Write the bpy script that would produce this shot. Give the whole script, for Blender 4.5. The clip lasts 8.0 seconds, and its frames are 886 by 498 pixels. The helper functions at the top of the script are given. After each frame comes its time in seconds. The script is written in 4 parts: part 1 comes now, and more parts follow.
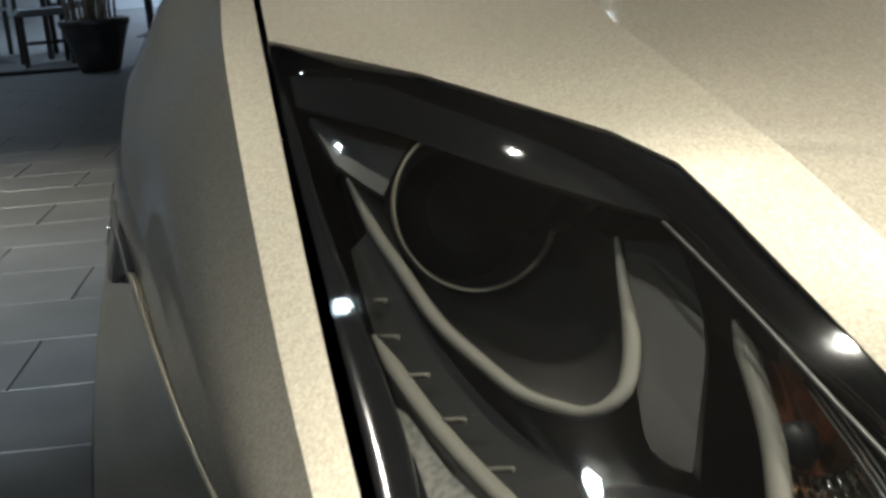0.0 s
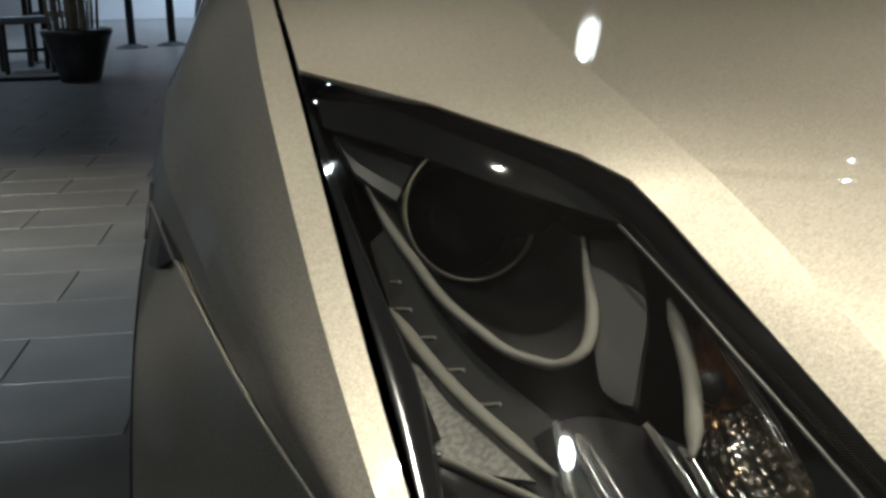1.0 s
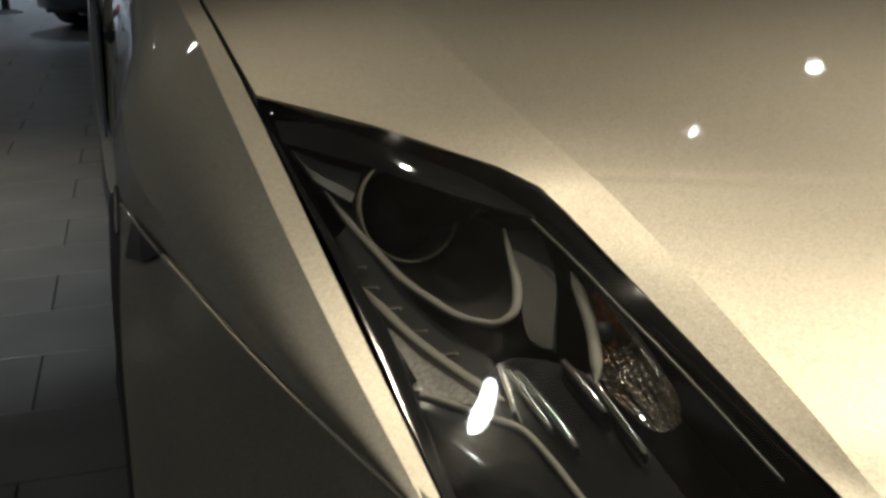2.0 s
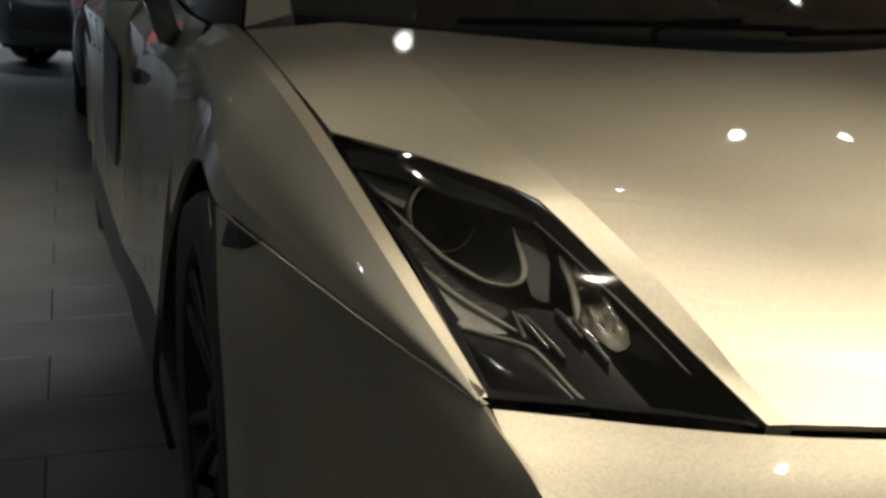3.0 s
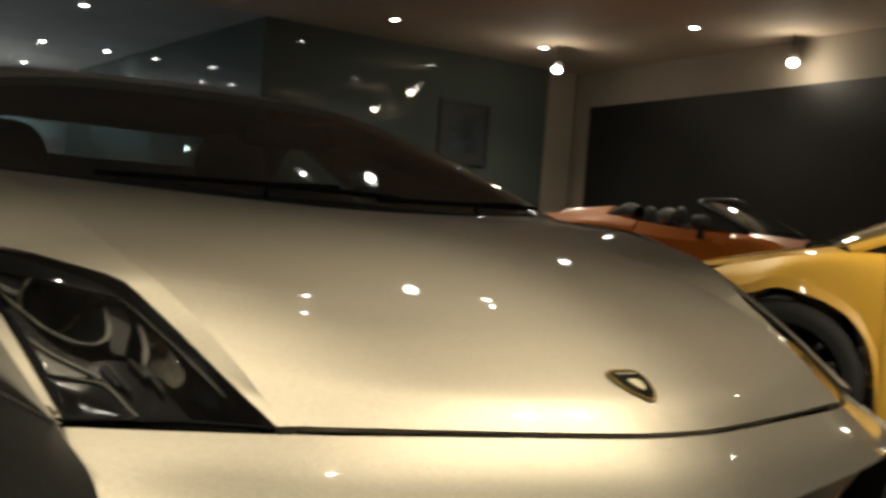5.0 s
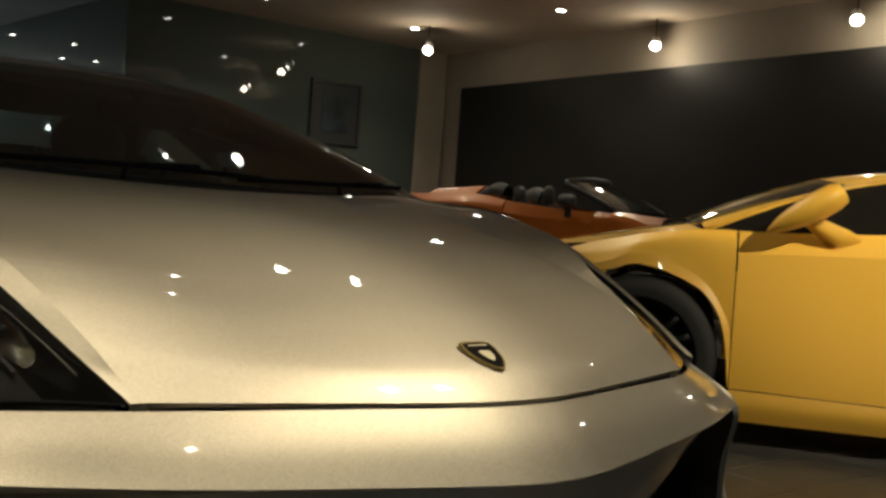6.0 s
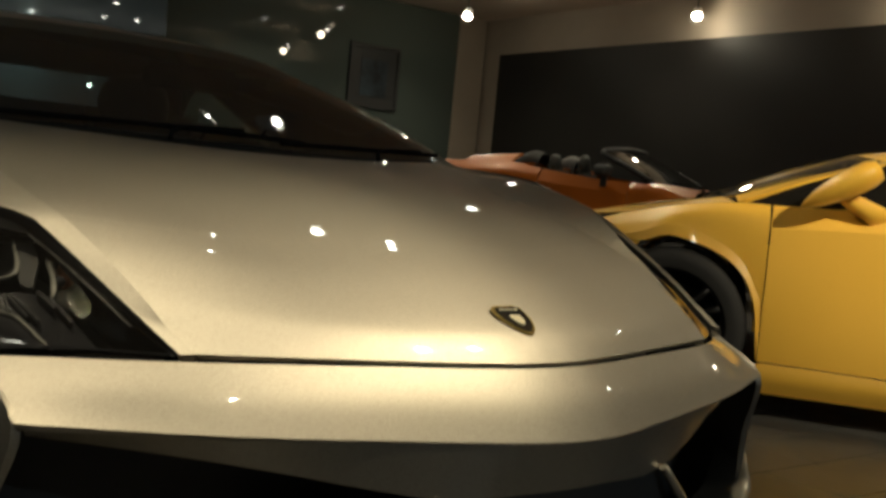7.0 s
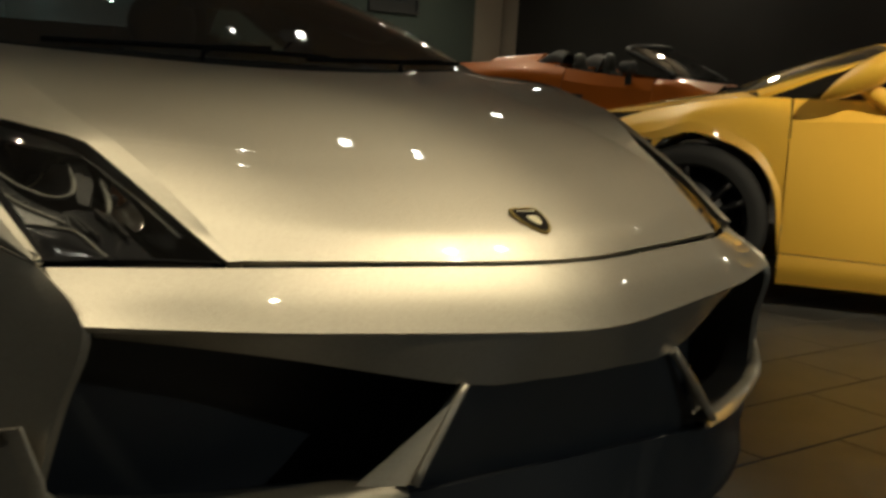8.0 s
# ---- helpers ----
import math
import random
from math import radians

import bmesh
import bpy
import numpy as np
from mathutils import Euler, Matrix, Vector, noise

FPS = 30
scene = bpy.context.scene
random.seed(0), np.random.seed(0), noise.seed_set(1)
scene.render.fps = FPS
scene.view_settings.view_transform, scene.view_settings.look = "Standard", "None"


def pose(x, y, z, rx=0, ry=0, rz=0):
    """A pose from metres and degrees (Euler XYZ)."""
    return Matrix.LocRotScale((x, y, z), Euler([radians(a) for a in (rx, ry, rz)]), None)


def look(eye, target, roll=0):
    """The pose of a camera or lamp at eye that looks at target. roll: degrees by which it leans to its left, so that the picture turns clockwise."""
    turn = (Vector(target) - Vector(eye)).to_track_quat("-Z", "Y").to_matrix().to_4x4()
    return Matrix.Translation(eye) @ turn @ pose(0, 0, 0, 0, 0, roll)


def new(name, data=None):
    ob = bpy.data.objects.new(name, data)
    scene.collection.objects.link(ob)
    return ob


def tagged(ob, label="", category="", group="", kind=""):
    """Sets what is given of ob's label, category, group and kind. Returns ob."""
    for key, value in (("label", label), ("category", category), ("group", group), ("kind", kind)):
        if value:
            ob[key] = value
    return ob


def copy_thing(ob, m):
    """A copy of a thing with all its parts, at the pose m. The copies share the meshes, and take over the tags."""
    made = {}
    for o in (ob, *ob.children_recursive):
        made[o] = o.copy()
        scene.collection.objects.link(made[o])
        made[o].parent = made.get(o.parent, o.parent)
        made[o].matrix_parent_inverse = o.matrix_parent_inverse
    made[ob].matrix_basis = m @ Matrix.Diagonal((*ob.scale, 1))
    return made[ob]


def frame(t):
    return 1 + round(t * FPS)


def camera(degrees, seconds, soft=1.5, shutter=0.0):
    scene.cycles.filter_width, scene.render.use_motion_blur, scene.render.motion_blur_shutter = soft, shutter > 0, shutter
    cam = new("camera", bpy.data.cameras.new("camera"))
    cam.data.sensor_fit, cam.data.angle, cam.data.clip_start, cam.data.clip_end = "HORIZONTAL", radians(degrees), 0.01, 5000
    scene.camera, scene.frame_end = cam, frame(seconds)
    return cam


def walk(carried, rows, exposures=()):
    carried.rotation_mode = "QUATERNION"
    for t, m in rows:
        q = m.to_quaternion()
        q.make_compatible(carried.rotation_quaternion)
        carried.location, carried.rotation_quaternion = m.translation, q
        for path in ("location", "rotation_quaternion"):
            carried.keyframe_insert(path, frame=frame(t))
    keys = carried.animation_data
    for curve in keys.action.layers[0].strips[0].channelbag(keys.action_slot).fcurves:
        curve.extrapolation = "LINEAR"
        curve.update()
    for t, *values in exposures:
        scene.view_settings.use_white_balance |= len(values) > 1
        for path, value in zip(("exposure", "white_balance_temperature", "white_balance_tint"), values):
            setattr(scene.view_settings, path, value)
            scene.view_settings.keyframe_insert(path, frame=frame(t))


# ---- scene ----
cam = camera(44.76, 8.0, soft=3.0, shutter=0.5)
PATH = [
    (0.0, look((-0.6927, 0.0839, 0.8162), (-0.5563, 1.5201, 0.4052), -3.68)),
    (0.5, look((-0.7052, 0.0221, 0.8107), (-0.5551, 1.4626, 0.4206), -2.94)),
    (1.0, look((-0.7228, -0.0336, 0.8355), (-0.5421, 1.4054, 0.4525), -1.28)),
    (1.5, look((-0.7489, -0.0963, 0.8638), (-0.5083, 1.3313, 0.4713), -1.82)),
    (2.0, look((-0.8147, -0.1917, 0.9062), (-0.4363, 1.1906, 0.4635), -1.56)),
    (3.5, look((-1.0514, -0.6454, 0.9509), (-0.5289, 0.7355, 0.6861), 3.03)),
    (4.0, look((-1.0350, -0.7237, 0.8777), (-0.4855, 0.6661, 0.7497), 4.40)),
    (4.5, look((-1.0112, -0.8149, 0.8252), (-0.3746, 0.5414, 0.7532), 3.66)),
    (5.0, look((-0.9938, -0.8822, 0.8319), (-0.1587, 0.3635, 0.8018), 4.38)),
    (6.5, look((-0.9958, -0.9388, 0.8299), (-0.0125, 0.1927, 0.7772), 4.05)),
    (7.0, look((-1.0337, -0.9737, 0.8336), (-0.0939, 0.1915, 0.7381), 5.43)),
    (7.5, look((-1.0686, -1.0528, 0.8450), (-0.1085, 0.0852, 0.6625), 5.12)),
    (8.0, look((-1.0978, -1.0727, 0.8492), (-0.1920, 0.1003, 0.6172), 3.36)),
]
EXPOSURES = [(0.0, 1.0, 5100, 2), (1.0, 0.80, 5200, 3), (2.0, 0.45, 5600, 4), (3.5, 0.50, 5700, 3), (4.5, 0.33, 5900, 3), (6.5, 0.0, 6180, 1), (8.0, 0.05, 6220, -1)]
walk(cam, PATH, EXPOSURES)

# ---- world and lights ----
world = bpy.data.worlds.new("world")
scene.world = world
world.use_nodes = True
world.node_tree.nodes["Background"].inputs[0].default_value = (0.03, 0.035, 0.045, 1)
world.node_tree.nodes["Background"].inputs[1].default_value = 0.3

CEIL = 3.25
WARM, COOL = (1.0, 0.80, 0.56), (0.88, 0.94, 1.0)


def lamp(name, kind, m, power, color, size=0.05, angle=90, blend=0.6):
    data = bpy.data.lights.new(name, kind)
    data.energy, data.color = power, color
    data.shadow_soft_size = size
    if kind == "SPOT":
        data.spot_size, data.spot_blend = radians(angle), blend
    ob = new(name, data)
    ob.matrix_world = m
    return ob


# ---- materials ----
def material(name, color, rough=0.5, metal=0.0, coat=0.0, spec=0.5):
    m = bpy.data.materials.new(name)
    m.use_nodes = True
    b = m.node_tree.nodes["Principled BSDF"]
    b.inputs["Base Color"].default_value = (*color, 1)
    b.inputs["Roughness"].default_value = rough
    b.inputs["Metallic"].default_value = metal
    b.inputs["Coat Weight"].default_value = coat
    b.inputs["Coat Roughness"].default_value = 0.03
    b.inputs["Specular IOR Level"].default_value = spec
    return m


def node(m, kind, **values):
    n = m.node_tree.nodes.new(kind)
    for key, value in values.items():
        n.inputs[key.replace("_", " ")].default_value = value
    return n


def link(m, a, b):
    m.node_tree.links.new(a, b)


def bsdf(m):
    return m.node_tree.nodes["Principled BSDF"]


def coords(m, scale=1.0):
    tc = node(m, "ShaderNodeTexCoord")
    mp = node(m, "ShaderNodeMapping")
    mp.inputs["Scale"].default_value = (scale, scale, scale)
    link(m, tc.outputs["Object"], mp.inputs["Vector"])
    return mp.outputs["Vector"]


def mottled(m, a, b, scale, low=0.35, high=0.65, detail=6.0, target="Base Color"):
    """Blend two colours by noise at a given scale into the base colour."""
    n = node(m, "ShaderNodeTexNoise", Scale=scale, Detail=detail)
    link(m, coords(m), n.inputs["Vector"])
    r = node(m, "ShaderNodeValToRGB")
    r.color_ramp.elements[0].position, r.color_ramp.elements[1].position = low, high
    r.color_ramp.elements[0].color, r.color_ramp.elements[1].color = (*a, 1), (*b, 1)
    link(m, n.outputs["Fac"], r.inputs["Fac"])
    link(m, r.outputs["Color"], bsdf(m).inputs[target])
    return m


def bumped(m, scale, strength, distance=0.002, detail=4.0):
    n = node(m, "ShaderNodeTexNoise", Scale=scale, Detail=detail)
    link(m, coords(m), n.inputs["Vector"])
    b = node(m, "ShaderNodeBump", Strength=strength, Distance=distance)
    link(m, n.outputs["Fac"], b.inputs["Height"])
    link(m, b.outputs["Normal"], bsdf(m).inputs["Normal"])
    return m


def car_paint(name, color, flake, rough, metal=0.55, coat=1.0):
    """Metallic paint: flakes tilt the base layer, the clear coat over them stays smooth."""
    m = material(name, color, rough, metal, coat)
    v = node(m, "ShaderNodeTexVoronoi", Scale=1400.0)
    link(m, coords(m), v.inputs["Vector"])
    hsv = node(m, "ShaderNodeHueSaturation")
    hsv.inputs["Color"].default_value = (*color, 1)
    rgb = node(m, "ShaderNodeSeparateColor")
    link(m, v.outputs["Color"], rgb.inputs["Color"])
    r = node(m, "ShaderNodeMapRange")
    r.inputs["To Min"].default_value, r.inputs["To Max"].default_value = 1 - flake, 1 + flake
    link(m, rgb.outputs["Red"], r.inputs["Value"])
    link(m, r.outputs["Result"], hsv.inputs["Value"])
    link(m, hsv.outputs["Color"], bsdf(m).inputs["Base Color"])
    return m


def glass(name, tint, haze=0.0, rough=0.02):
    """A thin pane: mostly clear, with the gloss of glass and a thin diffuse film that imitates veiling haze."""
    m = bpy.data.materials.new(name)
    m.use_nodes = True
    t = m.node_tree
    out = t.nodes["Material Output"]
    t.nodes.remove(t.nodes["Principled BSDF"])
    clear = node(m, "ShaderNodeBsdfTransparent")
    clear.inputs["Color"].default_value = (*tint, 1)
    gloss = node(m, "ShaderNodeBsdfGlossy", Roughness=rough)
    fres = node(m, "ShaderNodeFresnel", IOR=1.5)
    mix = node(m, "ShaderNodeMixShader")
    link(m, fres.outputs[0], mix.inputs[0])
    # pale diffuse film: lens flare over the dark glass, put into its colour
    film = node(m, "ShaderNodeBsdfDiffuse")
    film.inputs["Color"].default_value = (0.5, 0.48, 0.44, 1)
    veil = node(m, "ShaderNodeMixShader")
    veil.inputs[0].default_value = haze
    link(m, clear.outputs[0], veil.inputs[1])
    link(m, film.outputs[0], veil.inputs[2])
    link(m, veil.outputs[0], mix.inputs[1])
    link(m, gloss.outputs[0], mix.inputs[2])
    link(m, mix.outputs[0], out.inputs["Surface"])
    return m


def glow(name, color, strength):
    m = bpy.data.materials.new(name)
    m.use_nodes = True
    b = bsdf(m)
    b.inputs["Base Color"].default_value = (*color, 1)
    b.inputs["Emission Color"].default_value = (*color, 1)
    b.inputs["Emission Strength"].default_value = strength
    return m


CHAMPAGNE = car_paint("champagne_paint", (0.40, 0.363, 0.292), 0.22, 0.53, 0.75)
YELLOW = car_paint("yellow_paint", (0.83, 0.485, 0.055), 0.06, 0.42, 0.0)
ORANGE = car_paint("orange_paint", (0.44, 0.115, 0.002), 0.10, 0.45, 0.1, 0.35)
BLACK_PAINT = car_paint("black_paint", (0.012, 0.013, 0.016), 0.3, 0.35, 0.2)
RED_CLOTH = bumped(mottled(material("red_cloth", (0.3, 0.025, 0.02), 0.8), (0.27, 0.022, 0.016), (0.33, 0.03, 0.022), 20), 200, 0.3)
BLACK = bumped(material("black_plastic", (0.040, 0.043, 0.046), 0.55), 300, 0.2)
GLOSS_BLACK = material("gloss_black", (0.008, 0.008, 0.009), 0.12)
GREY_PLASTIC = bumped(mottled(material("grey_plastic", (0.2, 0.2, 0.2), 0.5), (0.048, 0.046, 0.041), (0.064, 0.061, 0.054), 40), 260, 0.15)
PALE_PLASTIC = bumped(material("pale_strip", (0.105, 0.099, 0.082), 0.6, spec=0.3), 200, 0.1)
DARK_POD = car_paint("dark_grey_paint", (0.13, 0.125, 0.105), 0.1, 0.45, 0.3)
RUBBER = bumped(material("rubber", (0.024, 0.024, 0.025), 0.75), 120, 0.3)
WIPER = bumped(material("matt_black", (0.008, 0.008, 0.008), 0.8, spec=0.1), 150, 0.2)
CHROME = material("chrome", (0.75, 0.75, 0.75), 0.12, 1.0)
RING = material("dull_gold_ring", (0.50, 0.43, 0.28), 0.35, 0.5)
PALE_GOLD = material("pale_gold", (0.75, 0.68, 0.48), 0.3, 0.5)
BRASS = material("brass", (0.55, 0.42, 0.16), 0.25, 1.0)
DARK_METAL = bumped(material("dark_metal", (0.018, 0.018, 0.020), 0.5, 0.6), 90, 0.1)
WINDOW = glass("window_glass", (0.34, 0.38, 0.36), 0.05)
REAR_GLASS = glass("rear_window_glass", (0.80, 0.88, 0.88), 0.02)
LAMP_DARK = bumped(material("lamp_black", (0.018, 0.017, 0.015), 0.4), 80, 0.1)
LAMP_GREY = bumped(material("lamp_dark_grey", (0.020, 0.019, 0.017), 0.6, spec=0.25), 160, 0.1)
LAMP_BOWL = bumped(material("lamp_bowl_plastic", (0.018, 0.017, 0.015), 0.55, spec=0.25), 80, 0.1)
BROWN_CORE = material("brown_core", (0.09, 0.055, 0.03), 0.4, 0.3)
RIM_GREY = material("rim_grey", (0.08, 0.078, 0.07), 0.35)
SPECKLED = bumped(mottled(material("speckled_plastic", (0.2, 0.19, 0.17), 0.45), (0.09, 0.086, 0.075), (0.17, 0.163, 0.14), 420, 0.42, 0.58), 300, 0.2)
AMBER_METAL = mottled(material("amber_reflector", (0.4, 0.2, 0.08), 0.3, 0.8), (0.20, 0.085, 0.035), (0.42, 0.24, 0.13), 90)
FACETS = mottled(material("faceted_reflector", (0.5, 0.5, 0.45), 0.09, 1.0), (0.26, 0.21, 0.14), (0.46, 0.46, 0.43), 60)
DARK_WINDOW = glass("dark_window_glass", (0.05, 0.056, 0.056), 0.02)
MARKER = material("dark_marker_lens", (0.012, 0.011, 0.010), 0.35, spec=0.25)
LENS = glass("lamp_lens", (0.90, 0.90, 0.88), 0.006, 0.03)
LEATHER = bumped(material("black_leather", (0.045, 0.047, 0.045), 0.5), 180, 0.3)


# ---- modelling helpers ----
def part(name, bm, mat, parent=None, label=""):
    """Link a bmesh as one mesh object under a thing or a part."""
    me = bpy.data.meshes.new(name)
    bm.to_mesh(me)
    bm.free()
    me.materials.append(mat)
    ob = new(name, me)
    if parent is not None:
        ob.parent = parent
    if label:
        ob["label"] = label
    return ob


def spline(points, n):
    """n + 1 places along a smooth curve through the points, evenly by the points' own chord lengths."""
    p = [Vector(q) for q in points]
    if len(p) == 2:
        return [p[0].lerp(p[1], i / n) for i in range(n + 1)]
    ext = [p[0] * 2 - p[1]] + p + [p[-1] * 2 - p[-2]]
    length = [0.0]
    for a, b in zip(p, p[1:]):
        length.append(length[-1] + (b - a).length)
    out = []
    for i in range(n + 1):
        s = length[-1] * i / n
        k = min(max(j for j in range(len(p)) if length[j] <= s + 1e-9), len(p) - 2)
        u = (s - length[k]) / max(length[k + 1] - length[k], 1e-9)
        a, b, c, d = ext[k], ext[k + 1], ext[k + 2], ext[k + 3]
        out.append(0.5 * ((2 * b) + (c - a) * u + (2 * a - 5 * b + 4 * c - d) * u * u + (3 * b - 3 * c + d - a) * u ** 3))
    return out


def loft(curves, n, m):
    """A grid through the curves: each is sampled n + 1 times, and m + 1 rows go smoothly across them."""
    sampled = [spline(c, n) for c in curves]
    columns = [spline([row[i] for row in sampled], m) for i in range(n + 1)]
    return [[columns[i][j] for i in range(n + 1)] for j in range(m + 1)]


def stations(profiles, n, m):
    """A grid through profiles that share point numbers: smooth along, and across with m steps between."""
    count = len(profiles[0])
    along = [spline_even([q[k] for q in profiles], n) for k in range(count)]
    return [spline_even([row[i] for row in along], m) for i in range(len(along[0]))]


def spline_even(points, n):
    """n steps between every two points of a smooth curve through them."""
    p = [Vector(q) for q in points]
    ext = [p[0] * 2 - p[1]] + p + [p[-1] * 2 - p[-2]]
    out = []
    for k in range(len(p) - 1):
        a, b, c, d = ext[k:k + 4]
        for i in range(n):
            u = i / n
            out.append(0.5 * ((2 * b) + (c - a) * u + (2 * a - 5 * b + 4 * c - d) * u * u + (3 * b - 3 * c + d - a) * u ** 3))
    return out + [p[-1]]


def mirror(rows, s):
    return [[Vector((v[0] * s, v[1], v[2])) for v in row] for row in rows]


def both(rows):
    """A half grid whose rows start on the middle line, made whole."""
    return [[Vector((-v[0], v[1], v[2])) for v in reversed(row[1:])] + [Vector(v) for v in row] for row in rows]


def sheet(rows, lip=0.012, out=(0, 0, 1)):
    """A bmesh panel from a grid, with its edges folded inwards."""
    bm = bmesh.new()
    vs = [[bm.verts.new(v) for v in row] for row in rows]
    for a, b in zip(vs, vs[1:]):
        for i in range(len(a) - 1):
            quad = [a[i], a[i + 1], b[i + 1], b[i]]
            try:
                bm.faces.new(quad)
            except ValueError:
                pass
    bmesh.ops.remove_doubles(bm, verts=bm.verts, dist=0.0004)
    bm.normal_update()
    total = Vector()
    for f in bm.faces:
        total += f.normal * f.calc_area()
    if total.dot(Vector(out)) < 0:
        bmesh.ops.reverse_faces(bm, faces=bm.faces)
        bm.normal_update()
    for f in bm.faces:
        f.smooth = True
    if lip:
        edges = [e for e in bm.edges if e.is_boundary]
        normals = {v: v.normal.copy() for e in edges for v in e.verts}
        for e in edges:
            e.smooth = False
        made = bmesh.ops.extrude_edge_only(bm, edges=edges)["geom"]
        for v in made:
            if isinstance(v, bmesh.types.BMVert):
                near = min(normals, key=lambda q: (q.co - v.co).length_squared)
                v.co -= normals[near] * lip
    return bm


def box(size, at=(0, 0, 0), bevel=0.0, turn=None):
    bm = bmesh.new()
    bmesh.ops.create_cube(bm, size=1)
    for v in bm.verts:
        v.co = Vector((v.co.x * size[0], v.co.y * size[1], v.co.z * size[2]))
    if bevel:
        bmesh.ops.bevel(bm, geom=bm.edges[:], offset=bevel, segments=2, affect="EDGES")
    m = Matrix.Translation(at) @ (turn if turn else Matrix())
    bmesh.ops.transform(bm, matrix=m, verts=bm.verts)
    return bm


def joined(*parts):
    bm = bmesh.new()
    for b in parts:
        me = bpy.data.meshes.new("join")
        b.to_mesh(me)
        b.free()
        bm.from_mesh(me)
        bpy.data.meshes.remove(me)
    return bm


def lathe(profile, steps=48, m=None, closed=False):
    """A body of revolution round z from (radius, height) pairs."""
    bm = bmesh.new()
    rings = [[bm.verts.new((r * math.cos(2 * math.pi * i / steps), r * math.sin(2 * math.pi * i / steps), z)) for i in range(steps)] for r, z in profile]
    pairs = list(zip(rings, rings[1:])) + ([(rings[-1], rings[0])] if closed else [])
    for a, b in pairs:
        for i in range(steps):
            j = (i + 1) % steps
            bm.faces.new((a[i], a[j], b[j], b[i]))
    for f in bm.faces:
        f.smooth = True
    bmesh.ops.remove_doubles(bm, verts=bm.verts, dist=1e-5)
    if m is not None:
        bmesh.ops.transform(bm, matrix=m, verts=bm.verts)
    bmesh.ops.recalc_face_normals(bm, faces=bm.faces)
    return bm


def tube(points, radius, steps=8, n=24, flat=1.0, ends=1.0):
    """A rod along a smooth curve; flat squeezes it, ends tapers it."""
    path = spline(points, n)
    bm = bmesh.new()
    rings = []
    for i, c in enumerate(path):
        d = (path[min(i + 1, n)] - path[max(i - 1, 0)]).normalized()
        side = d.cross(Vector((0, 0, 1)))
        side = side.normalized() if side.length > 1e-4 else Vector((1, 0, 0))
        up = side.cross(d)
        k = radius * (ends + (1 - ends) * min(1, 6 * min(i, n - i) / n))
        rings.append([bm.verts.new(c + side * k * math.cos(a) + up * k * flat * math.sin(a)) for a in (2 * math.pi * j / steps for j in range(steps))])
    for a, b in zip(rings, rings[1:]):
        for i in range(steps):
            j = (i + 1) % steps
            bm.faces.new((a[i], a[j], b[j], b[i])).smooth = True
    bm.faces.new(rings[0])
    bm.faces.new(rings[-1])
    bmesh.ops.recalc_face_normals(bm, faces=bm.faces)
    return bm


def prism(outline, depth, along=(0, 0, 1)):
    """A flat outline of places given thickness along a direction."""
    bm = bmesh.new()
    d = Vector(along).normalized() * depth
    a = [bm.verts.new(q) for q in outline]
    b = [bm.verts.new(Vector(q) + d) for q in outline]
    bm.faces.new(a)
    bm.faces.new(b)
    for i in range(len(a)):
        j = (i + 1) % len(a)
        bm.faces.new((a[i], a[j], b[j], b[i]))
    bmesh.ops.recalc_face_normals(bm, faces=bm.faces)
    return bm


# ---- the room ----
def setting(name, bm, mat, label, category=""):
    return tagged(part(name, bm, mat), label, category, kind="structure")


TILE = mottled(material("stone_tile", (0.15, 0.15, 0.145), 0.36, spec=0.32), (0.090, 0.088, 0.084), (0.122, 0.119, 0.113), 4.0)
GROUT = material("grout", (0.05, 0.05, 0.05), 0.9)
WALL = bumped(mottled(material("wall_paint", (0.5, 0.47, 0.42), 0.7), (0.34, 0.30, 0.25), (0.38, 0.335, 0.28), 1.5), 120, 0.1)
PALE_WALL = bumped(mottled(material("pale_wall_paint", (0.6, 0.6, 0.62), 0.7), (0.58, 0.58, 0.60), (0.64, 0.64, 0.66), 1.2), 120, 0.1)
CEILING = bumped(mottled(material("ceiling_paint", (0.4, 0.33, 0.28), 0.8), (0.50, 0.415, 0.34), (0.56, 0.47, 0.385), 0.8), 90, 0.1)
PALE_CEILING = mottled(material("pale_ceiling_paint", (0.5, 0.5, 0.5), 0.8), (0.42, 0.42, 0.42), (0.48, 0.48, 0.47), 0.8)
BOARD = bumped(mottled(material("black_board", (0.012, 0.011, 0.01), 0.6), (0.010, 0.0095, 0.009), (0.014, 0.013, 0.012), 1.0), 60, 0.1)
BACK_GLASS = material("dark_glass_wall", (0.095, 0.120, 0.112), 0.02)

X0, X1, Y0, Y1, YG = -7.0, 9.4, -7.0, 20.5, 11.45
floor = setting("floor", box((X1 - X0, Y1 - Y0, 0.2), ((X0 + X1) / 2, (Y0 + Y1) / 2, -0.104)), GROUT, "dark grout bed under the stone floor tiles")
setting("ceiling", box((X1 - X0 + 0.4, YG - Y0, 0.2), ((X0 + X1) / 2, (Y0 + YG) / 2, CEIL + 0.1)), CEILING, "brown painted showroom ceiling with spotlights")
setting("ceiling_hall", box((4.4 - X0, Y1 - YG, 0.2), ((X0 + 4.4) / 2, (Y1 + YG) / 2, CEIL + 0.103)), PALE_CEILING, "pale grey ceiling of the farther hall")
TURN = Matrix.Translation((X1, YG - 0.4, 0)) @ Matrix.Rotation(radians(-5.85), 4, "Z")
east = box((0.2, 20.0, CEIL), (0.1, -9.4, CEIL / 2))
bmesh.ops.transform(east, matrix=TURN, verts=east.verts)
